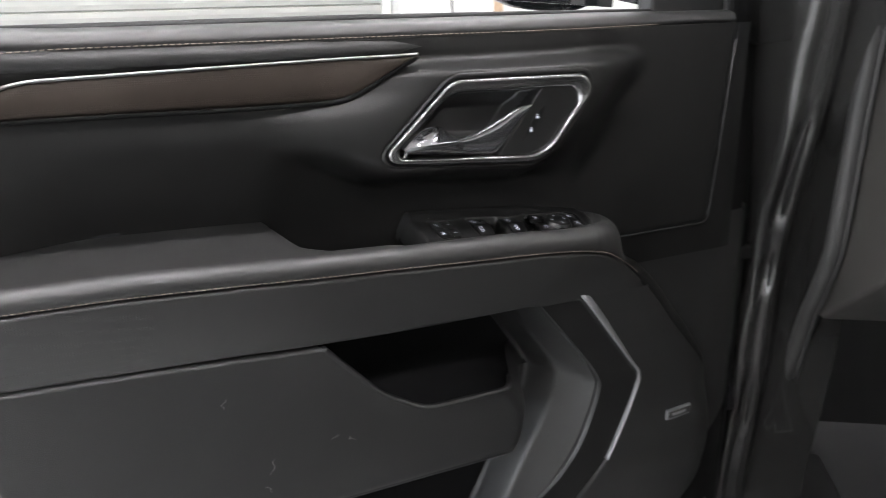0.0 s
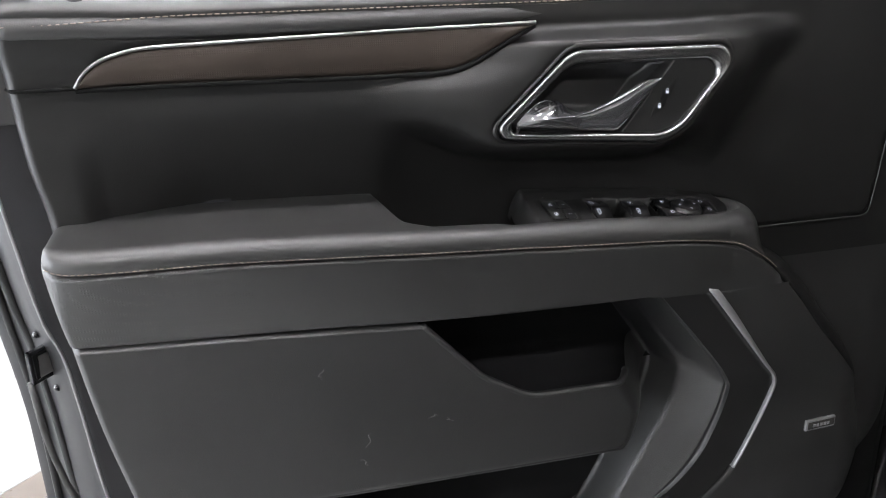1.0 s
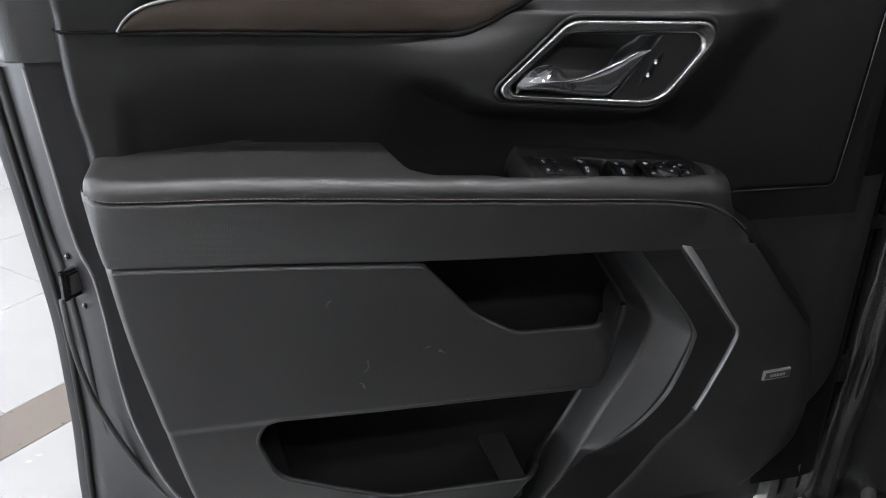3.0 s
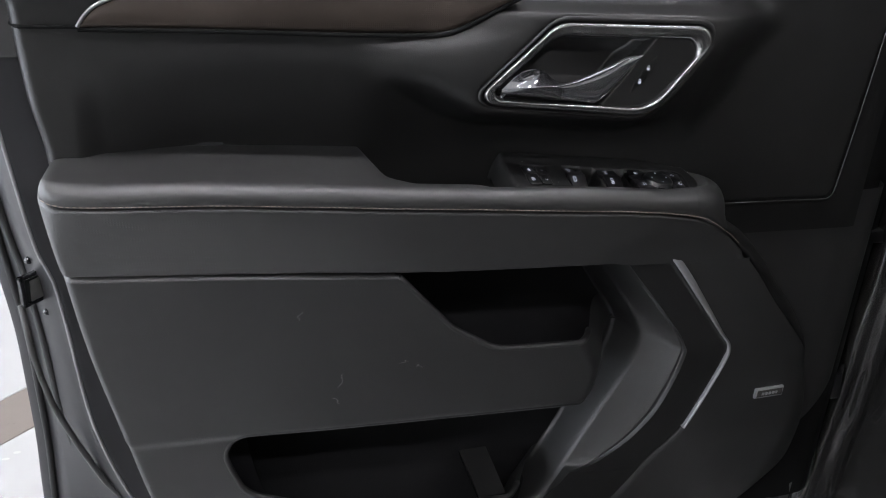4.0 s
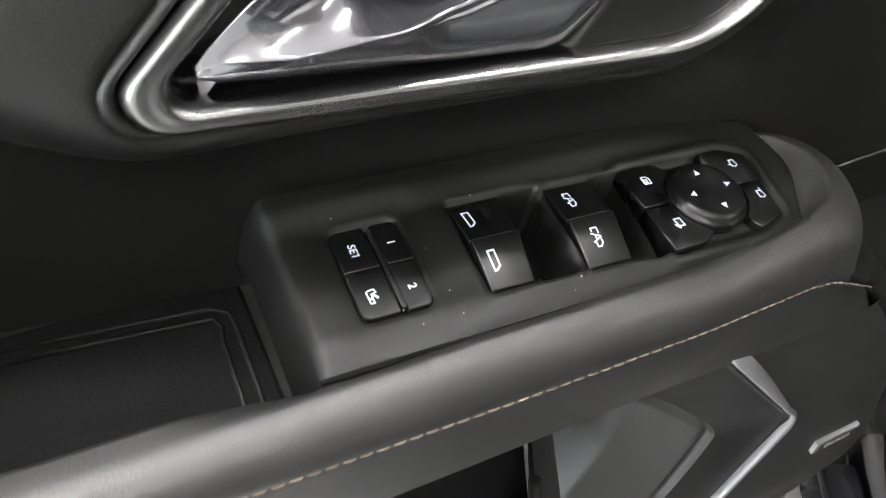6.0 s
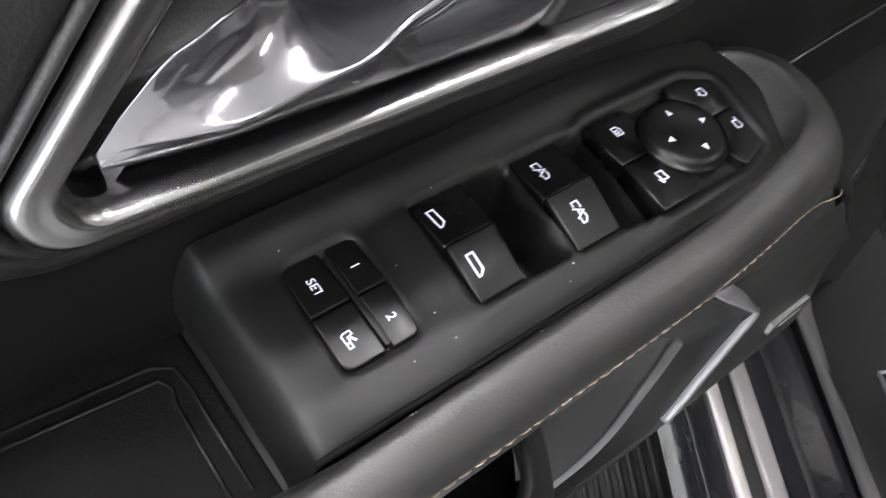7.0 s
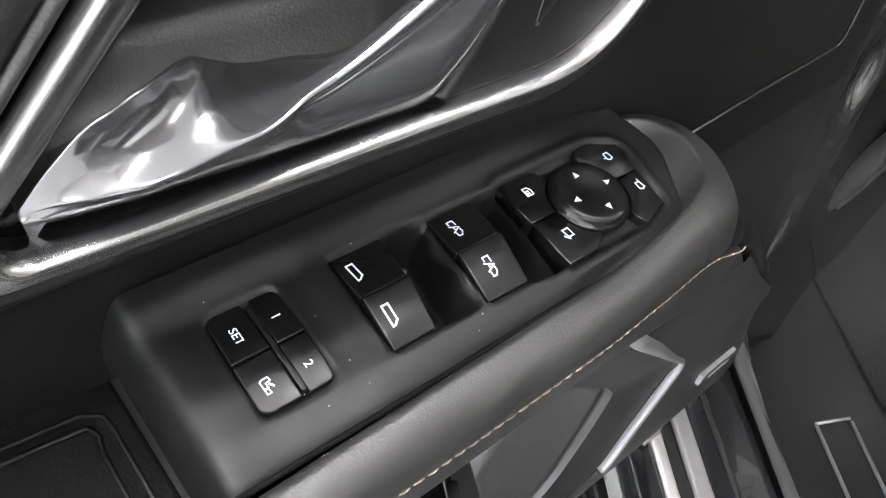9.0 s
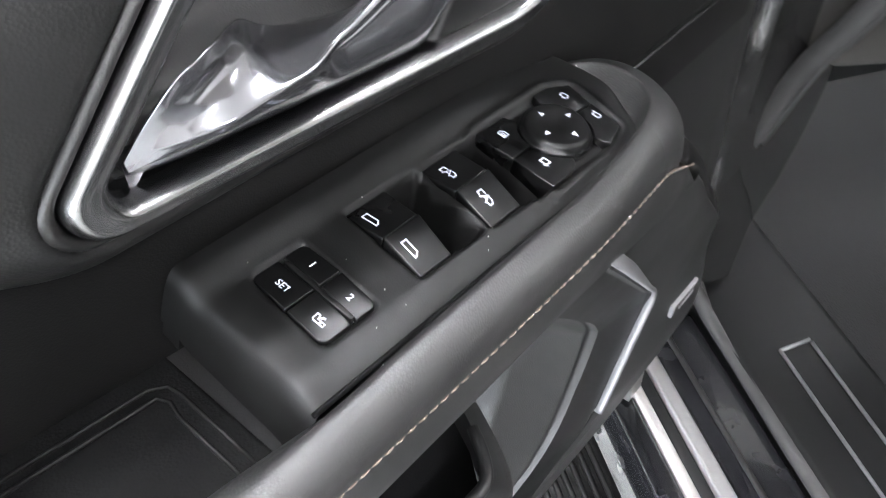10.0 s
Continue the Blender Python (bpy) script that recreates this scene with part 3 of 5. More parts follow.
BIN = fillet([(0.128, 0.8590), (0.640, 0.8520), (0.660, 0.780), (0.600, 0.704), (0.300, 0.710), (0.160, 0.772)], [0.030, 0.01, 0.03, 0.03, 0.08, 0.045], 10)
# the columns follow the edges of the pieces, the rows follow the armrest seam and the stitching
zn = np.r_[np.arange(0.585, 1.0400, 0.0024), np.linspace(1.040, 1.130, 40)]
cuts = [rear_low_x(zn) - 0.0005, rear_low_x(zn) + 0.013, inner_x(zn), outer_x(zn), strip_x(zn), face_end(zn) - 0.055, face_end(zn) + 0.002]
for k in range(2, 7):
    cuts[k] = np.maximum(cuts[k], cuts[k - 1] + 0.002)
counts = [10, 210, 30, 26, 40, 36]
cols, owner = [], []
for k, n in enumerate(counts):
    w = np.linspace(0, 1, n, endpoint=(k == len(counts) - 1))
    cols.append(cuts[k][:, None] * (1 - w) + cuts[k + 1][:, None] * w)
    owner += [k] * len(w)
X = np.concatenate(cols, 1)
owner = np.array(owner)[None] + 0 * X.astype(int)
ZN = zn[:, None] + 0 * X
base_z = np.where(X < 0.60, seam_z(X), 1.036)
top_edge = np.maximum(stitch_z(X) - 0.0012, base_z + 0.003)
Z = np.where(ZN < 1.04, 0.585 + (ZN - 0.585) * (base_z - 0.585) / 0.455, base_z + (ZN - 1.04) / 0.090 * (top_edge - base_z))
yf = face_front_y(Z)
xi, xo, xstrip = (cuts[k][:, None] + 0 * X for k in (2, 3, 4))
panel = -0.0500 - 0.003 * step(0.1, 0.3, X) + 0.004 * step(0.862, 0.850, Z) + 0.03 * step(0.80, 0.60, Z)
wall = xi - X                                       # how far behind the crest of the scooped wall
bend = step(0.108, 0.024, wall)
back_w = np.clip(wall / 0.023, 0, 1)
rise_w = 1 - (np.sqrt(back_w ** 2 + 0.030) - 0.1732) / 0.8417
y_out = yf + 0.013
t2 = np.clip((X - xi) / np.maximum(xo - xi, 1e-4), 0, 1)
lip = 0.0025 * step(0.88, 0.94, t2) - 0.0040 * step(0.95, 1.0, t2)
CREST = 0.022
corner = panel * (1 - bend) + 0.070 * bend
scoop = np.where(owner < 2, corner + (CREST - corner) * rise_w * (wall < 0.023), CREST + (y_out + 0.0015 - CREST) * (0.85 * t2 + 0.15 * t2 ** 2) + lip)
t3 = np.clip((X - xo) / np.maximum(xstrip - xo, 1e-4), 0, 1)
band = y_out + (yf + 0.003 - y_out) * t3
Y = np.where(owner < 3, scoop, np.where(owner < 4, band, yf))
pocket = sdf(POCKET, X, Z)
binn = sdf(BIN, X, Z)
arm_zone = ZN >= 1.0399
up = np.clip((ZN - 1.04) / 0.090, 0, 1)
foot = -0.0530 * (1 - step(0.60, 0.70, X)) + np.minimum(yf, -0.046) * step(0.60, 0.70, X)
arm_y = foot + (stitch_y(X) + 0.0030 - foot) * up - 0.003 * np.sin(math.pi * up) * (1 - step(0.58, 0.68, X))
arm_y = arm_y + 0.0055 * np.exp(-((1 - up) / 0.035) ** 2)
Y = np.where(arm_zone, arm_y, Y)
low_seam = np.where(Z < 0.778, np.abs(X - xstrip), 1.0)
Y = Y + 0.003 * np.exp(-(low_seam / 0.0022) ** 2)
seam = np.where(X < 0.60, np.abs(Z - base_z), 1.0)
Y = Y + 0.008 * np.exp(-(seam / 0.0020) ** 2) * (1 - step(0.57, 0.60, X))
re = np.clip((X - rear_low_x(ZN)) / 0.013, 0, 1)
Y = Y + 0.044 * (1 - np.sqrt(np.clip(1 - (1 - re) ** 2, 0, 1)))
fe = np.clip((face_end(ZN) + 0.002 - X) / 0.057, 0, 1)
Y = Y + (0.004 + 0.041 * step(0.90, 0.82, Z)) * (1 - np.sqrt(np.clip(1 - (1 - fe) ** 2, 0, 1))) * (1 - up)
own, high_cell = owner[:-1, :-1], arm_zone[:-1, :-1]
is_front = (own >= 4) & ~high_cell
is_arm = high_cell & ~is_front & (X[:-1, :-1] < 0.7365)
is_band = (own == 3) & ~high_cell
G = np.stack([X, Y, Z], -1)
perf = is_arm & (X[:-1, :-1] < 0.17)
part("armrest_face", sheet("armrest_face", G, is_arm & ~perf), LEATHER, door, "smooth leather face below the armrest stitching")
part("perforated_face", sheet("perforated_face", G, perf), LEATHER_PERF, door, "finely perforated leather on the armrest end")
mid_of = lambda d: (d[:-1, :-1] + d[1:, 1:]) / 2
is_pocket = ((mid_of(binn) < -0.0003) | (mid_of(pocket) < -0.0003)) & (own < 2) & ~high_cell & (mid_of(wall) > 0.026)
lower = part("lower_panel", sheet("lower_panel", G, ~is_arm & ~is_front & ~is_band & ~is_pocket & ~high_cell), HARD, door, "scuffed black plastic lower panel with two map pockets")
part("pocket_surround", sheet("pocket_surround", G, is_band), SOFT, door)
front_piece = part("speaker_panel", sheet("speaker_panel", G, is_front), TRIM, door, "black panel round the door speaker")
# soft return that runs on from the armrest's end, down behind the panel's front edge
rows = []
for z in np.r_[np.linspace(1.088, 1.0, 30), np.linspace(0.99, 0.70, 40)]:
    xe, ye = float(front_edge(z)), float(face_front_y(z)) + 0.004
    if z > 1.046:
        ye = ye + (float(stitch_y(xe)) + 0.003 - ye) * float(step(1.046, 1.056, z))
    ye = ye + 0.041 * float(step(0.90, 0.82, z))
    full = float(step(1.090, 1.055, z)) * (1 - 0.5 * float(step(0.96, 0.86, z)))
    rows.append([(xe + dx * full, ye + dy, z) for dx, dy in ((-0.004, 0.0045), (0.0005, 0.0008), (0.006, 0.0025), (0.013, 0.0065), (0.019, 0.0120), (0.0235, 0.020), (0.0260, 0.032), (0.027, 0.050), (0.027, 0.075))])
part("front_return", sheet("front_return", np.array(rows)), SOFT, door, "dark soft vinyl return round the armrest's front")


def trim_face(x, z):
    """Depth of the lower panel at a place on it."""
    flat = -0.0500 - 0.003 * step(0.1, 0.3, x) + 0.004 * step(0.862, 0.850, z) + 0.03 * step(0.80, 0.60, z)
    t = step(0.108, 0.024, inner_x(z) - x)
    return float(flat * (1 - t) + 0.070 * t)


def rim_of(outline):
    """Rounded lip along the outline, as far as the raised surround."""
    fine = np.concatenate([np.linspace(p, q, max(2, int(np.hypot(*(q - p)) / 0.004)), endpoint=False) for p, q in zip(outline, np.roll(outline, -1, axis=0))])
    inside = np.array([x < inner_x(z) - 0.078 and z < 1.040 for x, z in fine])
    first = int(np.argmax(inside & ~np.roll(inside, 1)))
    fine, inside = np.roll(fine, -first, axis=0), np.roll(inside, -first)
    return [(float(x), trim_face(x, z) + 0.0036, float(z)) for (x, z), ok in zip(fine, inside) if ok]


for outline in (BIN, POCKET):
    part("pocket_rim", tube(rim_of(outline), 0.0040, 10), HARD, lower)
# rounded pocket insides, coloured darker than the panel to stand in for shade
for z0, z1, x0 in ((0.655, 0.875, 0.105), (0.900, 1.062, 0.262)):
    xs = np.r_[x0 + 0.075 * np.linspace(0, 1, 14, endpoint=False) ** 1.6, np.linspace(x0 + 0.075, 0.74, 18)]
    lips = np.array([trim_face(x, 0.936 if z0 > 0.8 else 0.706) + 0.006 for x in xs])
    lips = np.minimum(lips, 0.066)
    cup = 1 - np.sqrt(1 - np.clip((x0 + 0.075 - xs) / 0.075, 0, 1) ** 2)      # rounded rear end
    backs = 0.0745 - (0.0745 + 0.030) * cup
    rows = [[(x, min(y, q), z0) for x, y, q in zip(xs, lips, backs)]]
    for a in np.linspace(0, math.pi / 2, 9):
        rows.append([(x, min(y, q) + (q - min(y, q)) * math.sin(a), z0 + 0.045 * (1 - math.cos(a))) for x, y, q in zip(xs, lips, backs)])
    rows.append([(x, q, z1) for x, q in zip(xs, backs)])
    part("pocket_inside", sheet("pocket_inside", np.array(rows)), POCKET_SHADE, lower, "rounded inside of the map pocket, coloured dark for its shade")
# plain cover between the speaker panel and the hinge side
cx, cz = np.meshgrid(np.linspace(0.72, 0.995, 40), np.linspace(0.58, 1.088, 40))
part("front_cover", sheet("front_cover", np.stack([cx, panel_y(cx) + 0.0075 + 0.055 * step(0.80, 0.62, cz) + 0.030 * (1 - np.sqrt(np.clip(1 - np.clip((cx - 0.945) / 0.05, 0, 1) ** 2, 0, 1))), cz], -1)), TRIM, door)
# bottle divider inside the lower pocket
part("bottle_divider", loft([[(0.452, -0.012, 0.694), (0.488, -0.012, 0.696), (0.484, 0.072, 0.708), (0.446, 0.072, 0.706)],
                             [(0.468, -0.006, 0.655), (0.488, -0.006, 0.655), (0.488, 0.072, 0.655), (0.462, 0.072, 0.655)]], cap=True), TRIM, lower, smooth=False)

# chrome strip and maker's badge
def strip_piece():
    rings = []
    for z in np.linspace(1.0460, 0.7775, 60):
        x, y = float(strip_x(z)), float(face_front_y(z)) + 0.006 * float(step(1.036, 1.046, z))
        w = 0.0026 + 0.0066 * float(step(0.90, 1.03, z)) + 0.001 * float(step(0.80, 0.9, z))
        rings.append([(x - 0.001, y + 0.008, z), (x - 0.001, y - 0.0015, z), (x + 0.0008, y - 0.0035, z), (x + w * 0.5, y - 0.0025, z), (x + w, y - 0.0012, z), (x + w + 0.001, y + 0.006, z)])
    return loft(rings, cap=True)


part("chrome_strip", strip_piece(), STRIP, front_piece, "angled chrome accent strip")


def badge_piece():
    bm = box(-0.0225, 0.0225, -0.005, 0.004, -0.0082, 0.0082, 0.0009)
    for f in bm.faces:
        f.material_index = 0
    face = box(-0.0195, 0.0210, -0.0056, -0.0046, -0.0058, 0.0058, 0.0003, 1)
    for f in face.faces:
        f.material_index = 1
    merge(bm, face)
    for i, w in enumerate((0.004, 0.0036, 0.0036, 0.004, 0.003)):
        b = box(-0.0125 + i * 0.0055, -0.0125 + i * 0.0055 + w, -0.0064, -0.0054, -0.0022, 0.0022)
        for f in b.faces:
            f.material_index = 2
        merge(bm, b)
    bmesh.ops.transform(bm, matrix=pose(0.839, -0.0252, 0.8232, 5, -3, 0) @ Matrix.Scale(0.92, 4), verts=bm.verts)
    return bm


part("badge", badge_piece(), [STRIP, TRIM_GREY, STRIP], front_piece, "small metal speaker badge with an unreadable mark", smooth=False)

# scuffs on the lower panel
rnd = random.Random(4)
for x, z, dx, dz in ((0.268, 0.912, 0.004, 0.018), (0.262, 0.897, 0.005, -0.006), (0.335, 0.935, 0.008, 0.003), (0.352, 0.932, 0.006, -0.004), (0.225, 0.998, 0.004, 0.011)):
    pts = [Vector((x + dx * k + rnd.uniform(-1, 1) * 0.0008, -0.0532, z + dz * k + rnd.uniform(-1, 1) * 0.0008)) for k in np.linspace(0, 1, 7)]
    pts = [p + Vector((0.0022 * math.sin(k * 1.3 + x * 90), 0, 0.0012 * math.sin(k * 1.9))) for k, p in enumerate(pts)]
    bm = bmesh.new()
    merge_tube(bm, pts, 0.00028, 4)
    part("scratch", bm, SCRATCH, lower, "thin pale scratch")

# ---- window and mirror switches ----
def on_plate(x, y, h):
    return Vector((x, y, 1.1405 - 0.08 * (x - 0.478) + 0.2 * (y + 0.014) + h)) + Vector((0.08, -0.2, 0)) * h


PLATE = fillet([(0.4462, -0.0590), (0.4455, 0.014), (0.680, 0.014), (0.686, -0.022), (0.666, -0.0540), (0.640, -0.0590)], [0.004, 0.003, 0.004, 0.03, 0.03, 0.02], 10)
WELLS = [fillet([(0.5425, -0.0035), (0.560, -0.0045), (0.556, -0.0440), (0.538, -0.0435)], 0.002, 4),
         fillet([(0.5835, -0.0055), (0.5955, -0.0060), (0.597, -0.0475), (0.580, -0.0455)], 0.002, 4)]
MEMORY = fillet([(0.4725, -0.0030), (0.4990, -0.0030), (0.4982, -0.0425), (0.4712, -0.0425)], 0.004, 6)
MIRRORS = fillet([(0.5960, -0.0055), (0.6490, -0.0055), (0.6610, -0.0110), (0.6560, -0.0440), (0.640, -0.0485), (0.5965, -0.0485)], [0.003, 0.006, 0.006, 0.006, 0.004, 0.003], 6)
xs = np.r_[0.4440, 0.4446, 0.4456, 0.4470, np.arange(0.4485, 0.6961, 0.0015)]
ys = np.arange(-0.0650, 0.0156, 0.0015)
X, Yp = np.meshgrid(xs, ys)
pl = sdf(PLATE, X, Yp)
H = -0.034 * np.clip((0.4560 - X) / 0.012, 0, 1) ** 2.4
H = H + 0.004 * step(-0.004, 0.010, Yp) * (1 - step(0.60, 0.66, X))
H = H - 0.0042 * np.clip((-0.0440 - Yp) / 0.016, 0, 1) ** 1.6 * (1 - step(0.600, 0.640, X))
H = H - 0.0009 * step(0.0060, -0.0050, sdf(fillet([(0.4665, 0.006), (0.5080, 0.006), (0.5060, -0.0525), (0.4665, -0.0505)], [0.010, 0.010, 0.006, 0.008], 8), X, Yp))
H = H - 0.0013 * step(0.016, 0.002, np.hypot(X - 0.5105, (Yp + 0.030) * 0.70))
ROCKERS = [fillet([(0.5198, -0.0026), (0.5424, -0.0026), (0.5378, -0.0440), (0.5190, -0.0440)], 0.0012, 4), fillet([(0.5614, -0.0048), (0.5840, -0.0048), (0.5800, -0.0455), (0.5594, -0.0455)], 0.0012, 4)]
for w in ROCKERS:
    H = H - 0.0050 * step(0.0006, -0.0010, sdf(w, X, Yp))
for w in WELLS:
    H = H - 0.026 * step(0.0012, -0.003, sdf(w, X, Yp))
H = H - 0.0030 * step(0.0008, -0.0012, sdf(MEMORY, X, Yp)) - 0.003 * step(0.0012, -0.001, sdf(MIRRORS, X, Yp))
H = H + 0.0012 * np.exp(-((sdf(MIRRORS, X, Yp) - 0.0035) / 0.0018) ** 2)
H = H - 0.012 * step(-0.006, 0.001, pl) * step(0.662, 0.672, X)
P = np.stack([X + 0.08 * H, Yp - 0.2 * H, 1.1405 - 0.08 * (X - 0.478) + 0.2 * (Yp + 0.014) + H], -1)
plate = part("switch_panel", sheet("switch_panel", P, pl[:-1, :-1] < 0.001), SATIN_DARK, door, "satin black switch panel for windows and mirrors")
rim = [tuple(on_plate(x, y, -0.0002 + 0.0014 * float(step(0.62, 0.58, x)))) for x, y in np.concatenate([np.linspace((0.664, -0.0535), (0.657, -0.0570), 4), np.linspace((0.648, -0.0592), (0.4500, -0.0600), 40)])]
# near-black tube for the shade in the groove between panel and pad
part("panel_gap", tube(rim, 0.0011, 6, cap=False), GAP_SHADE, plate)


def lettering(bm, text, x, y, size, h):
    """Letters that read towards the seat, lying on the switch panel."""
    cu = bpy.data.curves.new("t", "FONT")
    cu.body, cu.size, cu.align_x, cu.align_y, cu.extrude, cu.offset = text, size, "CENTER", "CENTER", 0.0, size * 0.012
    ob = bpy.data.objects.new("t", cu)
    scene.collection.objects.link(ob)
    me = bpy.data.meshes.new_from_object(ob.evaluated_get(bpy.context.evaluated_depsgraph_get()))
    for v in me.vertices:
        v.co = on_plate(x + v.co.y, y - v.co.x, h)
    n = len(bm.faces)
    bm.from_mesh(me)
    bm.faces.ensure_lookup_table()
    for f in bm.faces[n:]:
        f.material_index = 1
    bpy.data.objects.remove(ob)
    bpy.data.curves.remove(cu)
    bpy.data.meshes.remove(me)


def bar(bm, x0, y0, x1, y1, h, w=0.0007):
    """A printed line of a symbol; h may be a function of place."""
    d = np.array((x1 - x0, y1 - y0))
    n = np.array((-d[1], d[0])) / max(1e-9, np.linalg.norm(d)) * w / 2
    e = d / max(1e-9, np.linalg.norm(d)) * w / 2
    a, b = np.array((x0, y0)) - e, np.array((x1, y1)) + e
    hh = h if callable(h) else (lambda x, y: h)
    f = bm.faces.new([bm.verts.new(on_plate(p[0], p[1], hh(*p))) for p in (a + n, a - n, b - n, b + n)])
    f.normal_update()
    if f.normal.z < 0:
        f.normal_flip()
    f.material_index = 1


def symbol(bm, x, y, pts, h, w=0.0007, size=0.001, closed=True):
    """A line symbol; its own axes read towards the seat, in millimetres."""
    q = [(x + v * size, y - u * size) for u, v in pts]
    for a, b in zip(q, q[1:] + (q[:1] if closed else [])):
        bar(bm, *a, *b, h, w)


def flat_button(name, outline, top, edge=0.0008, deco=None, tilt=None):
    bm = bmesh.new()
    place = on_plate if tilt is None else (lambda x, y, h: on_plate(x, y, h + (tilt(x, y) if h > -0.004 else 0)))
    shapes_to(bm, outline, place, -0.010, top, edge)
    if deco:
        deco(bm)
    return part(name, bm, [BUTTON, LEGEND], plate)


# seat memory keys
MH = 0.0003


def key_lean(x, y):
    """The keys' faces fall away behind and in front of the line where they meet."""
    return -0.085 * max(0.0, y + 0.0229) - 0.045 * max(0.0, -0.0229 - y)


def key_text(text, x, y, size):
    return lambda bm: lettering(bm, text, x, y, size, MH + key_lean(x, y) + 0.0002)


flat_button("memory_key", fillet([(0.4728, -0.0034), (0.4858, -0.0034), (0.4855, -0.0226), (0.4719, -0.0226)], [0.003, 0.0006, 0.0006, 0.0006], 5), MH,
            deco=key_text("SET", 0.4785, -0.0140, 0.0041), tilt=key_lean)


def seat_symbol(bm):
    h = lambda x, y: MH + key_lean(x, y) + 0.0002
    symbol(bm, 0.4778, -0.0335, [(-2.5, 1.5), (-1.2, 1.7), (-0.7, -0.1), (0.9, -0.1), (1.0, -1.6), (-1.8, -1.7), (-2.4, -0.9)], h, 0.0005, 0.00095)
    symbol(bm, 0.4778, -0.0335, [(1.2, -0.2), (2.9, -0.1), (2.9, -1.5), (1.2, -1.6)], h, 0.0005, 0.00095)
    symbol(bm, 0.4778, -0.0335, [(-0.1, 0.9), (1.0, 1.7)], h, 0.0008, 0.00095, False)


flat_button("memory_key", fillet([(0.4719, -0.0232), (0.4855, -0.0232), (0.4853, -0.0420), (0.4714, -0.0420)], [0.0006, 0.0006, 0.0006, 0.004], 5), MH, deco=seat_symbol, tilt=key_lean)
flat_button("memory_key", fillet([(0.4885, -0.0034), (0.4986, -0.0034), (0.4985, -0.0226), (0.4882, -0.0226)], [0.0006, 0.003, 0.0006, 0.0006], 5), MH,
            deco=key_text("1", 0.4930, -0.0135, 0.0045), tilt=key_lean)
flat_button("memory_key", fillet([(0.4882, -0.0232), (0.4985, -0.0232), (0.4979, -0.0420), (0.4878, -0.0420)], [0.0006, 0.0006, 0.003, 0.0006], 5), MH,
            deco=key_text("2", 0.4925, -0.0335, 0.0045), tilt=key_lean)
bm = bmesh.new()
shapes_to(bm, fillet([(0.4862, -0.0060), (0.4880, -0.0060), (0.4880, -0.0405), (0.4860, -0.0405)], 0.0008, 4), on_plate, -0.008, -0.0004, 0.0004)
part("key_divider", bm, SATIN_DARK, plate)

# rocker switches of the windows
FRONT_WIN = [(3.6, -1.2), (3.5, -0.3), (2.2, 1.2), (-3.3, 1.2), (-3.3, -1.2)]


def rocker(x0, x1, x2, x3, y0, y1, y2, deco):
    """Two halves that meet at a ridge; x0, x1 at the back, x2, x3 at the front."""
    for name, ya, yb, ha, hb in (("window_switch", y0, y1, -0.0014, 0.0022), ("window_switch", y1 - 0.0004, y2, 0.0034, -0.0014)):
        ka, kb = (ya - y0) / (y2 - y0), (yb - y0) / (y2 - y0)
        o = fillet([(x0 + (x3 - x0) * ka, ya), (x1 + (x2 - x1) * ka, ya), (x1 + (x2 - x1) * kb, yb), (x0 + (x3 - x0) * kb, yb)], 0.0006, 4)
        lift = lambda x, y, ya=ya, yb=yb, ha=ha, hb=hb: ha + (hb - ha) * (y - ya) / (yb - ya)
        bm = bmesh.new()
        shapes_to(bm, o, lambda x, y, h, lift=lift: on_plate(x, y, h + (lift(x, y) if h > -0.006 else 0)), -0.012, 0.0, 0.0009)
        deco(bm, (ya + yb) / 2 + 0.001, lambda x, y, lift=lift: lift(x, y) + 0.00015)
        part(name, bm, [BUTTON, LEGEND], plate)


rocker(0.5203, 0.5420, 0.5372, 0.5195, -0.0030, -0.0229, -0.0435, lambda bm, y, h: symbol(bm, 0.5252, y, FRONT_WIN, h, 0.0007, 0.0011))


def rear_symbol(bm, x, y, h):
    symbol(bm, x, y, [(1.2, 1.4), (2.5, 1.4), (3.9, 0.3), (3.9, -1.2), (2.2, -1.2)], h, 0.0006, 0.00100, False)
    symbol(bm, x, y, [(-1.4, 1.4), (-3.7, 1.4), (-3.7, -1.2), (-2.4, -1.2)], h, 0.0006, 0.00100, False)
    symbol(bm, x, y, [(-1.6, -1.8), (0.1, 1.7), (1.8, -1.8)], h, 0.0006, 0.00100, False)
    symbol(bm, x, y, [(-0.8, -0.4), (1.0, -0.4)], h, 0.0006, 0.00100, False)


rocker(0.5620, 0.5835, 0.5795, 0.5600, -0.0052, -0.0242, -0.0450, lambda bm, y, h: rear_symbol(bm, 0.5690, y, h))

# mirror keys round the dial
CX, CY, CR = 0.6275, -0.0275, 0.0182


def round_dial(corners, a0, a1):
    arc = [(CX + CR * math.cos(radians(a)), CY + CR * math.sin(radians(a))) for a in np.linspace(a0, a1, 9)]
    return np.array(list(corners) + arc)


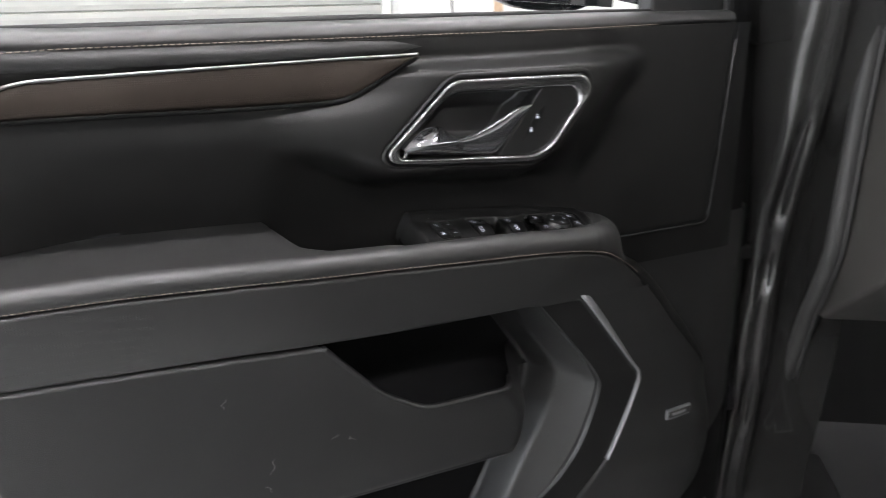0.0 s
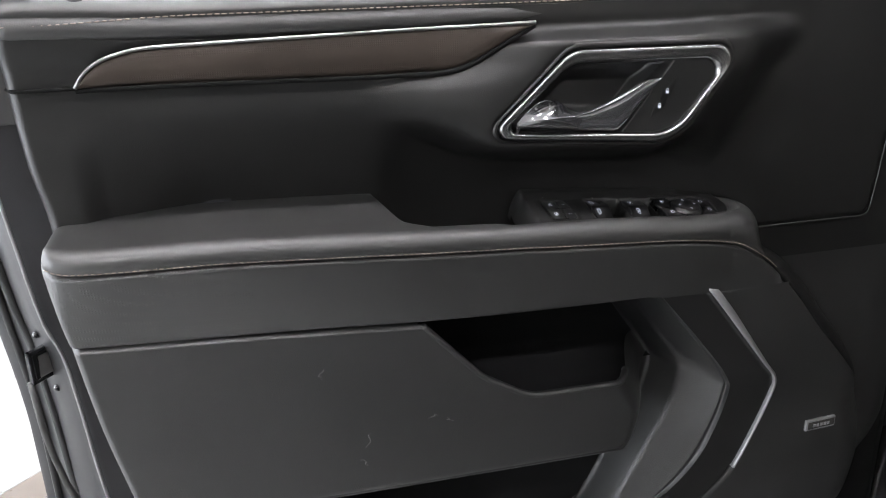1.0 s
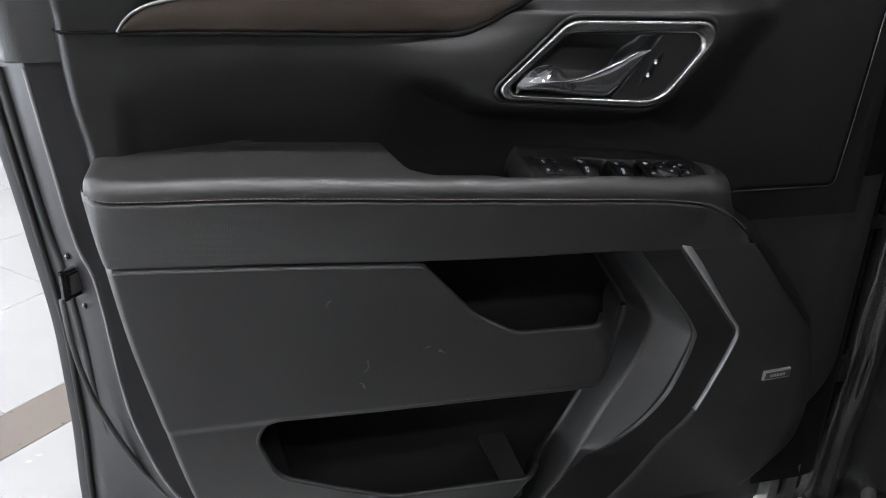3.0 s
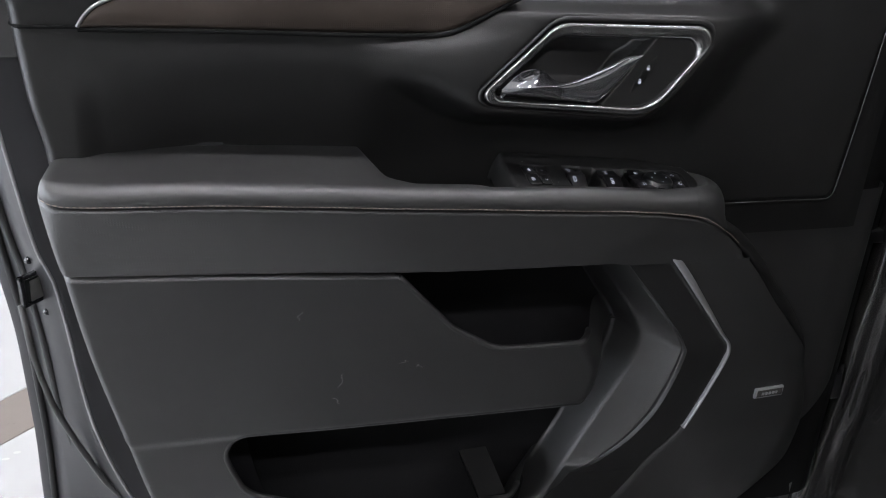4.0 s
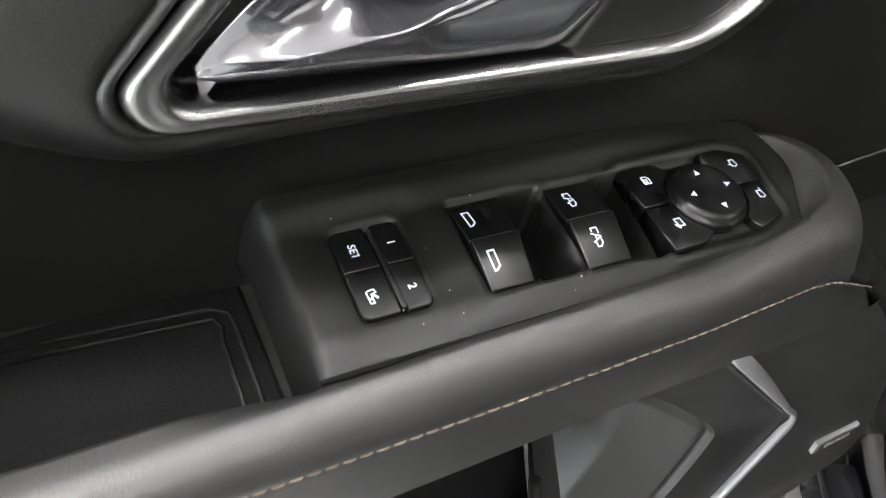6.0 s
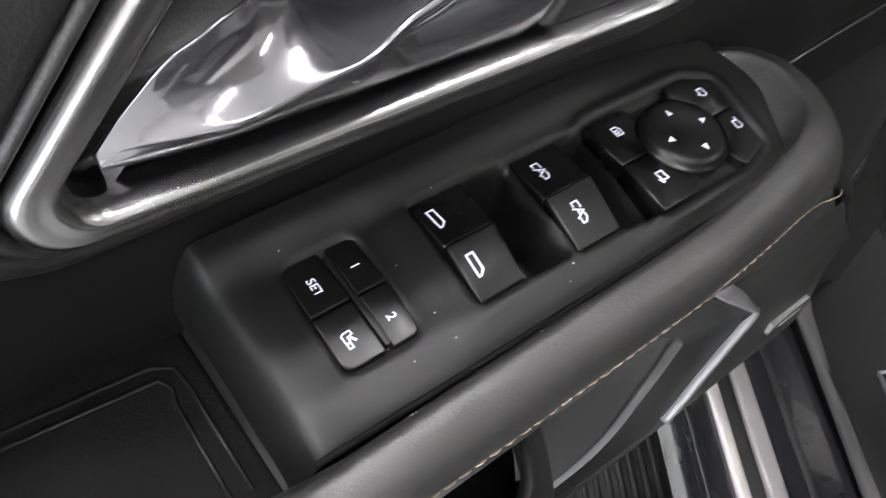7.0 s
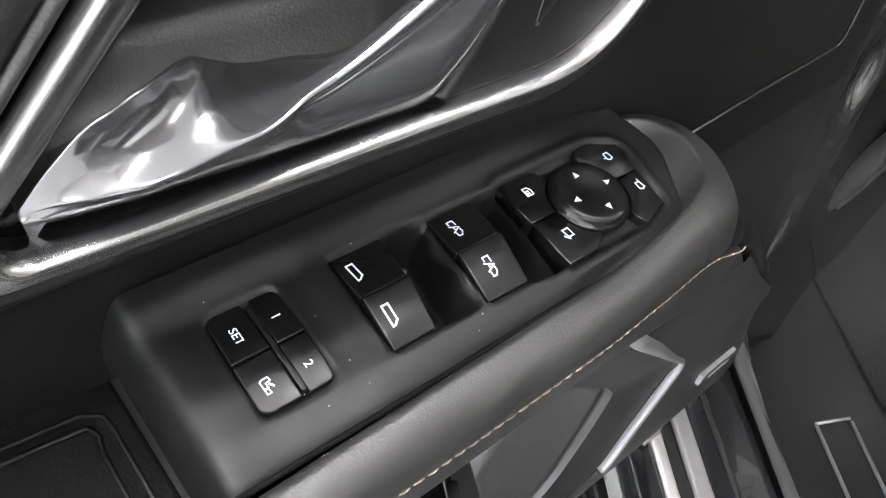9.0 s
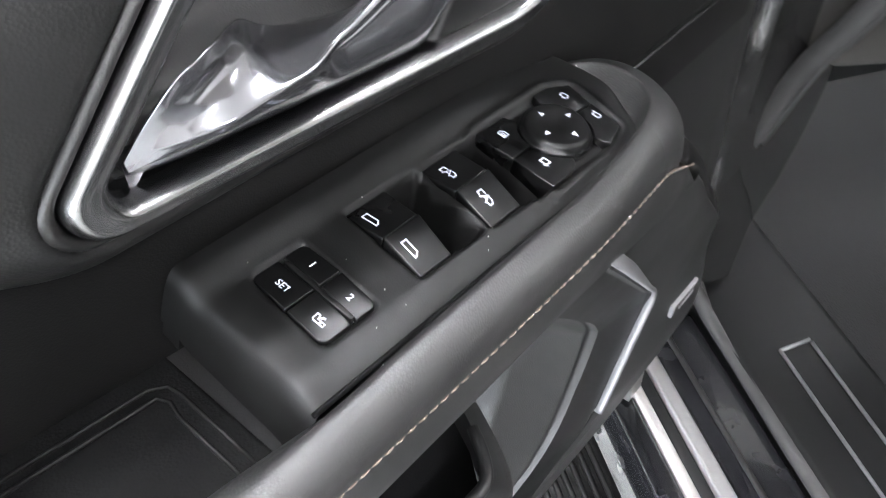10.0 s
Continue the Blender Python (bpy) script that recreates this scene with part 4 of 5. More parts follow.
KH = 0.0014
LOCKS = [(-1.8, -1.4), (-1.8, 0.5), (-0.6, 1.5), (1.6, 1.5), (1.6, -1.4)]
flat_button("mirror_key", round_dial([(0.6150, -0.0066), (0.5960, -0.0066), (0.5965, -0.0266)], 177, 122), KH, 0.0006,
            lambda bm: (symbol(bm, 0.6058, -0.0140, LOCKS, KH + 0.0001, 0.0006, 0.0011), symbol(bm, 0.6058, -0.0140, [(-0.6, -1.0), (-0.6, 0.3), (1.0, 0.3), (1.0, -1.0)], KH + 0.0001, 0.0006, 0.0009)))
flat_button("mirror_key", round_dial([(0.5965, -0.0272), (0.5966, -0.0484), (0.6120, -0.0484), (0.6170, -0.0458)], 241, 181), KH, 0.0006,
            lambda bm: (symbol(bm, 0.6062, -0.0370, [(-1.8, -1.3), (-1.8, 1.3), (1.5, 1.6), (1.5, -0.8)], KH + 0.0001, 0.0006, 0.0011), symbol(bm, 0.6062, -0.0370, [(0.6, -2.1), (2.3, -0.8)], KH + 0.0001, 0.0006, 0.0011, False)))
MIRR = [(-1.6, -1.0), (-1.6, 1.0), (1.2, 1.4), (1.8, 0.2), (1.2, -1.2)]
flat_button("mirror_key", round_dial([(0.6573, -0.0262), (0.6600, -0.0118), (0.6490, -0.0062), (0.6390, -0.0062)], 60, 5), KH, 0.0006,
            lambda bm: (symbol(bm, 0.6510, -0.0152, MIRR, KH + 0.0001, 0.0006, 0.0011), symbol(bm, 0.6510, -0.0152, [(0.6, -1.4), (0.4, -2.2)], KH + 0.0001, 0.0006, 0.0011, False)))
flat_button("mirror_key", round_dial([(0.6390, -0.0465), (0.6410, -0.0490), (0.6550, -0.0448), (0.6572, -0.0268)], 2, -54), KH, 0.0006,
            lambda bm: (symbol(bm, 0.6520, -0.0335, [(u, v) for u, v in MIRR], KH + 0.0001, 0.0006, 0.0011), symbol(bm, 0.6520, -0.0335, [(-1.6, 1.0), (-2.8, 1.0)], KH + 0.0001, 0.0006, 0.0011, False)))


def dial():
    bm = bmesh.new()
    rings = []
    for r, h in ((0.0172, -0.010), (0.0172, 0.0008), (0.0166, 0.0018), (0.0158, 0.0020), (0.0154, 0.0034), (0.0146, 0.0044), (0.0130, 0.0047), (0.0100, 0.0043), (0.0060, 0.0034), (0.0015, 0.0030)):
        rings.append([on_plate(CX + r * math.cos(a), CY + r * math.sin(a), h) for a in np.linspace(0, 2 * math.pi, 40, endpoint=False)])
    merge(bm, loft(rings, cap=True))
    for a in (0, 90, 180, 270):
        c = radians(a + 4)
        px, py = CX + 0.0092 * math.cos(c), CY + 0.0092 * math.sin(c)
        d, n = np.array((math.cos(c), math.sin(c))), np.array((-math.sin(c), math.cos(c)))
        pts = [np.array((px, py)) + d * 0.0018, np.array((px, py)) - d * 0.0012 + n * 0.0014, np.array((px, py)) - d * 0.0012 - n * 0.0014]
        f = bm.faces.new([bm.verts.new(on_plate(q[0], q[1], 0.0050)) for q in pts])
        f.normal_update()
        if f.normal.z < 0:
            f.normal_flip()
        f.material_index = 1
    return bm


part("mirror_dial", dial(), [BUTTON, LEGEND], plate, "round four-way mirror adjuster dial")


# lock keys beside the lever
def lock_key(x, z, open_shackle):
    bm = bmesh.new()
    o = fillet([(-0.0125, -0.0055), (0.0115, -0.0055), (0.0135, 0.0055), (-0.0105, 0.0055)], 0.0015, 5)

    def at(a, b, h):
        px, pz = x + a * 0.62 + b * 0.18, z + b + a * 0.55
        return Vector((px, handle_y(px) + 0.002 - h, pz))
    shapes_to(bm, o, at, -0.006, -0.0014, 0.0004)
    k = -0.0012
    for pts in ([(-0.0016, -0.0022), (0.0016, -0.0022), (0.0016, 0.0004), (-0.0016, 0.0004)],
                [(-0.0012, 0.0004), (-0.0006, 0.0004), (-0.0006, 0.0019), (-0.0012, 0.0019)],
                [(-0.0012, 0.0019), (0.0012, 0.0019), (0.0012, 0.0025), (-0.0012, 0.0025)],
                [(0.0006, 0.0014 if open_shackle else 0.0004), (0.0012, 0.0014 if open_shackle else 0.0004), (0.0012, 0.0019), (0.0006, 0.0019)]):
        f = bm.faces.new([bm.verts.new(Vector((x + a, handle_y(x + a) + 0.002 - k, z + b))) for a, b in pts])
        f.material_index = 1
    return part("lock_key", bm, [BUTTON, LEGEND], bezel)


lock_key(0.5905, 1.2540, True)
lock_key(0.5830, 1.2400, False)

# grip pocket floor with its raised mat edge
bm = box(0.334, 0.4425, -0.056, 0.036, 1.090, 1.1018, 0.002)
part("grip_mat", bm, MAT, armrest, "thin rubber mat in the grip pocket")
for k, rise in ((0.0, 0.0005), (0.0065, 0.0012)):
    part("mat_rib", tube([(0.336, 0.0300 - k, 1.1018 + rise), (0.428, 0.0175 - k, 1.1018 + rise), (0.4345 - k * 0.6, 0.013 - k, 1.1018), (0.4355 - k, 0.006 - k, 1.1018), (0.4350 - k, -0.040, 1.1018)], 0.0010, 6), HARD_DARK, armrest)

# specks of dust on pad and panel
bm = bmesh.new()
rnd = random.Random(7)
for k in range(46):
    x = rnd.uniform(0.47, 0.70)
    y = -0.0618 + rnd.gauss(0, 0.0007) if k < 26 else rnd.uniform(-0.056, 0.01)
    r = rnd.uniform(0.00018, 0.0004)
    p = on_plate(x, y, rnd.uniform(0.0008, 0.0036) if k < 26 else 0.0006)
    bmesh.ops.create_icosphere(bm, subdivisions=1, radius=r, matrix=Matrix.Translation(p))
tagged(part("dust", bm, SPECK, armrest, "pale dust specks on the armrest"), kind="stuff")

# ---- door shell: inner steel, shut face, seals, outer skin, latch ----
line_x = smooth_curve([0.56, 0.62, 0.66, 0.728, 0.80, 0.851, 1.016, 1.058, 1.15, 1.25, 1.40], [0.22, 0.115, 0.068, 0.026, 0.004, -0.006, -0.020, -0.032, -0.043, -0.053, -0.066])
skin_x = smooth_curve([0.50, 0.658, 0.785, 0.887, 1.04, 1.163, 1.40], [-0.090, -0.097, -0.092, -0.092, -0.104, -0.117, -0.14])
zs = np.r_[np.arange(0.56, 1.3451, 0.012)]
rows, skin_rows = [], []
for z in zs:
    a, o = float(line_x(z)), float(skin_x(z))
    mid = o + 0.030
    rows.append([(0.16 + max(0, a) * 0.6, 0.0345, z), (0.06 + max(0, a) * 0.6, 0.0338, z), (a + 0.006, 0.0325, z), (a + 0.0015, 0.0310, z), (a - 0.0015, 0.0325, z), (a - 0.004, 0.0370, z),
                 (a - 0.010, 0.0420, z), (a * 0.45 + mid * 0.55, 0.066, z), (a * 0.1 + mid * 0.9, 0.088, z), (mid, 0.096, z), (mid - 0.004, 0.104, z), (mid - 0.010, 0.110, z), (o + 0.012, 0.113, z), (o + 0.004, 0.1160, z), (o, 0.1200, z)])
    skin_rows.append([(o, 0.1200, z), (o - 0.0015, 0.1245, z), (o + 0.002, 0.1290, z), (0.2, 0.1500, z), (0.6, 0.1600, z), (1.02, 0.1500, z), (1.06, 0.130, z)])
part("shut_face", sheet("shut_face", np.array(rows)), JAMB, door, "black painted rear edge of the door")
part("outer_skin", sheet("outer_skin", np.array(skin_rows)), PAINT, door, "glossy black outer door skin")
part("edge_seal", tube([(float(line_x(z)) * 0.55 + float(skin_x(z)) * 0.45 - 0.004, 0.082, z) for z in np.arange(0.58, 1.253, 0.02)], 0.0055, 8), RUBBER, door)
part("edge_seal", tube([(float(skin_x(z)) + 0.016, 0.1105, z) for z in np.arange(0.56, 1.34, 0.02)], 0.0042, 8), RUBBER, door)
part("edge_seal", tube([(float(line_x(z)) - 0.004 + max(0, 0.80 - z) * 0.30, 0.044, z - 0.0) for z in np.arange(0.60, 0.84, 0.015)], 0.0060, 8), RUBBER, door)
part("edge_seal", tube([(x, 0.050, z) for x, z in ((-0.061, 0.985), (-0.059, 0.931), (-0.055, 0.895), (-0.048, 0.857), (-0.039, 0.828), (-0.029, 0.799), (-0.017, 0.768), (-0.004, 0.738), (0.022, 0.694), (0.060, 0.640), (0.10, 0.59))], 0.0036, 8), SEAL, door)
part("inner_steel", box(0.12, 1.03, 0.080, 0.105, 0.50, 1.30, 0.010), JAMB, door)
# pale tube laid on the flange crease to draw its highlight
part("flange_glint", tube([(float(line_x(z)) - 0.0005, 0.0312, z) for z in np.arange(0.60, 1.2525, 0.012)], 0.0019, 8), EDGE_GLINT, door)
# plastic cover of the window frame foot
rows = []
for z in (1.2535, 1.256, 1.30, 1.345, 1.40):
    a, o = float(line_x(z)), float(skin_x(z))
    rows.append([(0.01, 0.030, z), (a + 0.004, 0.0255, z), (a - 0.012, 0.0265, z), (a - 0.018, 0.034, z), (o + 0.026, 0.095, z), (o + 0.012, 0.110, z)])
rows.insert(0, [(x, y + 0.008, z) for x, y, z in rows[0]])
part("frame_cover", sheet("frame_cover", np.array(rows)), HARD, door, "dark plastic cover on the window frame")


rot = Matrix.Translation((-0.043, 0.062, 1.003)) @ pose(0, 0, 0, 0, 0, 52)
bm = bmesh.new()
for z0, z1, x0, x1 in ((-0.018, -0.0135, -0.024, 0.024), (0.0135, 0.018, -0.024, 0.024), (-0.018, 0.018, -0.024, -0.0195), (-0.018, 0.018, 0.0195, 0.024)):
    merge(bm, box(x0, x1, -0.003, 0.003, z0, z1, 0.0008, 1))
bmesh.ops.transform(bm, matrix=rot, verts=bm.verts)
latch_ob = part("door_latch", bm, PAINT, door, "steel door latch in the shut face", smooth=False)
bm = box(-0.019, 0.019, -0.0030, -0.0015, -0.013, 0.013)
bmesh.ops.transform(bm, matrix=rot, verts=bm.verts)
part("latch_mouth", bm, HARD_DARK, latch_ob, smooth=False)
bm = loft([[(-0.016, -0.005, -0.012), (0.008, -0.005, -0.012), (0.000, -0.005, 0.011), (-0.014, -0.005, 0.011)], [(-0.012, 0.004, -0.012), (0.004, 0.004, -0.012), (-0.002, 0.004, 0.010), (-0.012, 0.004, 0.010)]], cap=True)
bmesh.ops.transform(bm, matrix=rot, verts=bm.verts)
part("latch_claw", bm, STEEL, latch_ob, smooth=False)
for dz in (0.030, -0.033):
    bm = bmesh.new()
    bmesh.ops.create_cone(bm, cap_ends=True, segments=14, radius1=0.0042, radius2=0.0034, depth=0.004)
    bmesh.ops.transform(bm, matrix=Matrix.Translation((-0.044 + dz * -0.15, 0.0605, 1.003 + dz)) @ pose(0, 0, 0, 90, 0, 52), verts=bm.verts)
    part("latch_screw", bm, PAINT, latch_ob)
# lock button at the sill's rear end
bm = loft([[(0.052 + r * math.cos(a), 0.012 + r * math.sin(a), z) for a in np.linspace(0, 6.2832, 20, endpoint=False)] for r, z in ((0.011, 1.350), (0.011, 1.3575), (0.0098, 1.3595), (0.0070, 1.3598), (0.0055, 1.357))], cap=True)
part("lock_pin", bm, HARD_DARK, belt)

# window frame foot, glass line and mirror
part("sash_corner", box(0.806, 0.925, 0.045, 0.075, 1.335, 1.75, 0.006), HARD, door, "black corner cover behind the door mirror")
part("sash_corner", box(0.925, 0.945, 0.040, 0.085, 1.315, 1.75, 0.006), RUBBER, door)
part("frame_gasket", tube([(0.0, 0.045, 1.357), (0.4, 0.045, 1.3575), (0.806, 0.050, 1.3535)], 0.005, 8), RUBBER, door)
part("side_window", box(-0.08, 0.80, 0.060, 0.064, 1.30, 1.352), GLASS, door, "lowered clear side window")
# front edge: leading cover and hinge side
rows = []
for z in np.arange(0.56, 1.331, 0.03):
    rows.append([(0.90, 0.050, z), (0.985, 0.0500, z), (1.012, 0.0535, z), (1.026, 0.060, z), (1.032, 0.080, z), (1.034, 0.130, z)])
part("front_edge", sheet("front_edge", np.array(rows)), HARD_DARK, door)
bm = box(0.925, 1.020, 0.046, 0.060, 1.306, 1.75, 0.004)
part("front_edge", bm, HARD_DARK, door)


def mirror_shell():
    bm = bmesh.new()
    bmesh.ops.create_uvsphere(bm, u_segments=36, v_segments=20, radius=1)
    for v in bm.verts:
        x, y, z = v.co
        sx = 0.135 * math.copysign(abs(x) ** 0.7, x)
        sz = 0.085 * math.copysign(abs(z) ** 0.75, z)
        v.co = (sx, y * (0.075 if y > 0 else 0.018), sz)
    bmesh.ops.transform(bm, matrix=Matrix.Translation((0.800, 0.270, 1.434)) @ pose(0, 0, 0, 0, 4, 12), verts=bm.verts)
    return bm


mirror = part("door_mirror", mirror_shell(), PAINT, door, "black and chrome door mirror")
bm = bmesh.new()
merge(bm, box(-0.122, 0.122, -0.0235, -0.018, -0.074, 0.066, 0.0015))
bmesh.ops.transform(bm, matrix=Matrix.Translation((0.800, 0.270, 1.434)) @ pose(0, 0, 0, 0, 4, 12), verts=bm.verts)
part("mirror_glass", bm, MIRROR, mirror)
part("mirror_arm", loft([[(0.86, 0.07, 1.352), (0.93, 0.07, 1.352), (0.93, 0.07, 1.42), (0.86, 0.07, 1.42)], [(0.84, 0.24, 1.375), (0.92, 0.24, 1.375), (0.92, 0.24, 1.43), (0.84, 0.24, 1.43)]], cap=True), PAINT, mirror)
part("door_hinge", box(1.010, 1.075, 0.070, 0.100, 1.12, 1.17, 0.004), PAINT, door)
part("door_hinge", box(1.010, 1.075, 0.070, 0.100, 0.72, 0.77, 0.004), PAINT, door)
bm = loft([[(0.966, 0.055, 0.44), (0.994, 0.055, 0.44), (0.994, 0.085, 0.44), (0.966, 0.085, 0.44)], [(0.974, 0.050, 0.575), (0.990, 0.050, 0.585), (0.990, 0.085, 0.585), (0.974, 0.085, 0.575)]], cap=True)
part("lower_bracket", bm, STEEL, door, "bare steel bracket below the door", smooth=False)
bm = loft([[(0.940, 0.058, 0.46), (0.960, 0.058, 0.46), (0.960, 0.085, 0.46), (0.940, 0.085, 0.46)], [(0.946, 0.055, 0.555), (0.962, 0.055, 0.565), (0.962, 0.085, 0.565), (0.946, 0.085, 0.555)]], cap=True)
part("lower_bracket", bm, STEEL, door, smooth=False)
part("check_strap", box(0.985, 1.10, 0.052, 0.066, 0.992, 1.012, 0.003), HARD_DARK, door)

# ---- the car beside the door ----
car = thing("car", (1.045, 0.075, 0.0), "black car with open driver's doorway, sill and dark interior", "car", turn=-33.8)
car["own_axes"] = 1
# own axes: x into the cabin, y towards the car's front


def car_part(name, data, material, label="", parent=None, smooth=True):
    return part(name, data, material, parent or car, label, smooth)


pillar_y = smooth_curve([0.36, 0.58, 0.70, 0.85, 0.97, 1.06, 1.23, 1.37, 1.80], [0.060, 0.040, 0.012, -0.012, -0.020, -0.045, -0.125, -0.165, -0.300])
rows = []
for z in np.arange(0.34, 1.80, 0.012):
    c = float(pillar_y(z))
    hump = 0.002 * math.sin(z * 31 + 0.6 * math.sin(z * 9)) * math.exp(-((z - 1.05) / 0.42) ** 4)
    dent = 0.013 * float(step(1.045, 1.075, z) * step(1.235, 1.195, z) + 0.8 * step(0.930, 0.955, z) * step(1.010, 0.985, z) + 0.7 * step(0.66, 0.70, z) * step(0.80, 0.76, z))
    rows.append([(-0.05, c + 0.20, z), (-0.030, c + 0.10, z), (-0.014, c + 0.045, z), (-0.008, c + 0.020, z), (-0.004, c + 0.006, z), (0.002, c + 0.000, z), (0.010, c - 0.004 + hump, z), (0.016, c - 0.005 + hump, z),
                 (0.021, c - 0.003 + hump + dent * 0.7, z), (0.027, c - 0.004 + hump + dent, z), (0.034, c - 0.005 + hump + dent * 0.9, z), (0.039, c - 0.006 + hump, z), (0.046, c - 0.003, z),
                 (0.052, c + 0.004, z), (0.058, c + 0.016, z), (0.066, c + 0.022, z), (0.085, c + 0.020, z), (0.16, c + 0.03, z)])
car_part("hinge_pillar", sheet("hinge_pillar", np.array(rows)), PILLAR, "dusty glossy black door jamb")
seal_y = smooth_curve([0.60, 0.66, 0.80, 0.905, 0.95, 1.043, 1.224, 1.366, 1.80], [0.080, 0.072, 0.020, -0.022, -0.050, -0.094, -0.109, -0.127, -0.25])
seal_path = [(0.095, float(seal_y(z)), z) for z in np.arange(1.79, 0.599, -0.02)]
seal_path += [(0.096, 0.092, 0.565), (0.098, 0.100, 0.525), (0.101, 0.094, 0.490), (0.104, 0.072, 0.468), (0.105, 0.036, 0.459), (0.105, -0.06, 0.456), (0.102, -0.19, 0.456), (0.100, -1.1, 0.456)]
car_part("weatherstrip", tube(seal_path, 0.012, 10), SEAL, "black rubber doorway seal")
car_part("seal_lip", tube([(x + 0.010, y - 0.008, z) for x, y, z in seal_path[8:-1]], 0.0035, 6), SEAL)
# sill: steps from the outside in
for name, x0, x1, z0, z1, mat, y0 in (("sill_outer", -0.075, -0.043, 0.30, 0.434, PAINT, 0.05), ("sill_trim", -0.042, -0.028, 0.34, 0.443, SILL_LIGHT, 0.05), ("sill_rubber", -0.028, -0.009, 0.34, 0.437, RUBBER, 0.05),
                                ("sill_plate", -0.009, 0.012, 0.34, 0.447, SILL_GREY, 0.05), ("sill_inner", 0.012, 0.090, 0.34, 0.445, PAINT, 0.05)):
    car_part(name, box(x0, x1, -1.15, y0, z0, z1, 0.004), mat)
for k in range(9):
    car_part("step_rib", box(-0.235 + k * 0.016, -0.227 + k * 0.016, -1.1, 0.02, 0.345, 0.352, 0.002, 1), HARD_DARK)
car_part("running_board", box(-0.25, -0.085, -1.15, 0.05, 0.30, 0.346, 0.012), HARD_DARK, "dark ribbed running board")
car_part("sill_ridge", tube([(0.040, 0.05, 0.446), (0.041, -1.1, 0.446)], 0.0042, 8), SEAL)
car_part("scuff_base", box(0.098, 0.26, -1.1, 0.30, 0.40, 0.470, 0.012), HARD_DARK)
for x in (0.158, 0.205):
    car_part("scuff_line", tube([(x, -0.062, 0.472), (x - 0.006, -1.05, 0.472)], 0.0026, 6), SATIN)
car_part("scuff_line", tube([(0.158, -0.062, 0.472), (0.205, -0.057, 0.472)], 0.0026, 6), SATIN)
car_part("cabin_floor", box(0.24, 1.6, -1.15, 0.9, 0.36, 0.40, 0.01), CARPET)
# kick panel and dashboard end
rows = []
for z in np.arange(0.44, 1.02, 0.03):
    c = float(seal_y(max(0.6, z))) + 0.01
    rows.append([(0.100, c, z), (0.112, c - 0.004, z), (0.125, c + 0.01, z), (0.15, c + 0.10, z), (0.17, 0.5, z)])
car_part("kick_panel", sheet("kick_panel", np.array(rows)), CARPET, "dark carpeted kick panel")
bm = bmesh.new()
shapes_to(bm, fillet([(-0.31, 1.42), (-0.275, 1.062), (-0.030, 0.900), (0.12, 0.890), (0.12, 1.42)], [0.03, 0.02, 0.015, 0.02, 0.03], 6), lambda y, z, h: Vector((0.112 + (1.4 if h < -1 else -h), y, z)), -1.4, 0.0, 0.008)
car_part("dashboard_end", bm, TRIM_GREY, "grey-brown end of the dashboard")
car_part("firewall", box(0.10, 1.55, 0.55, 0.60, 0.36, 1.2), CARPET)
car_part("front_wing", box(-0.13, 0.0, 0.12, 1.0, 0.16, 1.10, 0.04, 4), PAINT)
car_part("rocker_end", box(-0.10, 0.09, 0.055, 0.5, 0.16, 0.438, 0.02), JAMB)
rows = []
for y in np.linspace(-3.4, -0.55, 16):
    rows.append([(x, y, 1.80 + 0.06 * math.sin(math.pi * (x + 0.02) / 1.62) - max(0, y + 0.35) * 0.25) for x in np.linspace(0.08, 1.6, 9)])
car_part("roof", sheet("roof", np.array(rows)), PAINT)
# unseen pale lining, added to brighten the reflections in the armrest pad
car_part("headliner", sheet("headliner", np.array(rows) - np.array((0, 0, 0.03))), make("pale_woven_headliner", (0.55, 0.51, 0.47), 0.9, grain=0.2, grain_size=0.003, mottle=0.06))
car_part("far_side", box(1.58, 1.64, -3.4, 0.9, 0.36, 1.20), HARD_DARK)
car_part("pillar_base", box(0.02, 0.16, -1.24, -1.14, 0.30, 1.80, 0.02), PAINT)
car_part("rear_side", box(-0.02, 0.10, -3.3, -1.25, 0.36, 1.22, 0.03), PAINT)
car_part("rear_glass", box(0.05, 0.07, -3.3, -1.25, 1.22, 1.80), PAINT)
car_part("seat_block", box(0.35, 0.90, -1.1, -0.55, 0.40, 0.78, 0.06, 4), LEATHER)
for y in (0.98, -2.0):
    bm = bmesh.new()
    bmesh.ops.create_cone(bm, cap_ends=True, segments=40, radius1=0.40, radius2=0.40, depth=0.24, matrix=pose(0.16, y, 0.40, 0, 90, 0))
    car_part("wheel", bm, RUBBER)

# ---- hall ----
ground = new("floor")
tagged(ground, "white glossy tile floor with a brown border row", "floor", kind="structure")
part("grout_bed", box(-9, 9, -7, 7, -0.05, -0.004), GROUT, ground, smooth=False)


def tile_mesh(name, w, d):
    bm = box(-w / 2, w / 2, -d / 2, d / 2, -0.012, 0.0, 0.0015, 1)
    me = bpy.data.meshes.new(name)
    bm.to_mesh(me)
    bm.free()
    return me


B0 = np.array((-0.485, 1.345))                 # on the border row's middle
DIR = radians(45.5)
ed, en = np.array((math.cos(DIR), math.sin(DIR))), np.array((-math.sin(DIR), math.cos(DIR)))
T_ANG = math.degrees(DIR)
big = tile_mesh("tile", 0.597, 0.597)
big.materials.append(TILE)
brown = tile_mesh("border_tile", 0.597, 0.187)
brown.materials.append(TILE_BROWN)


def lay(me, name, c):
    ob = new(name, me)
    ob.parent = ground
    ob.matrix_basis = pose(c[0], c[1], 0.0, 0, 0, T_ANG)


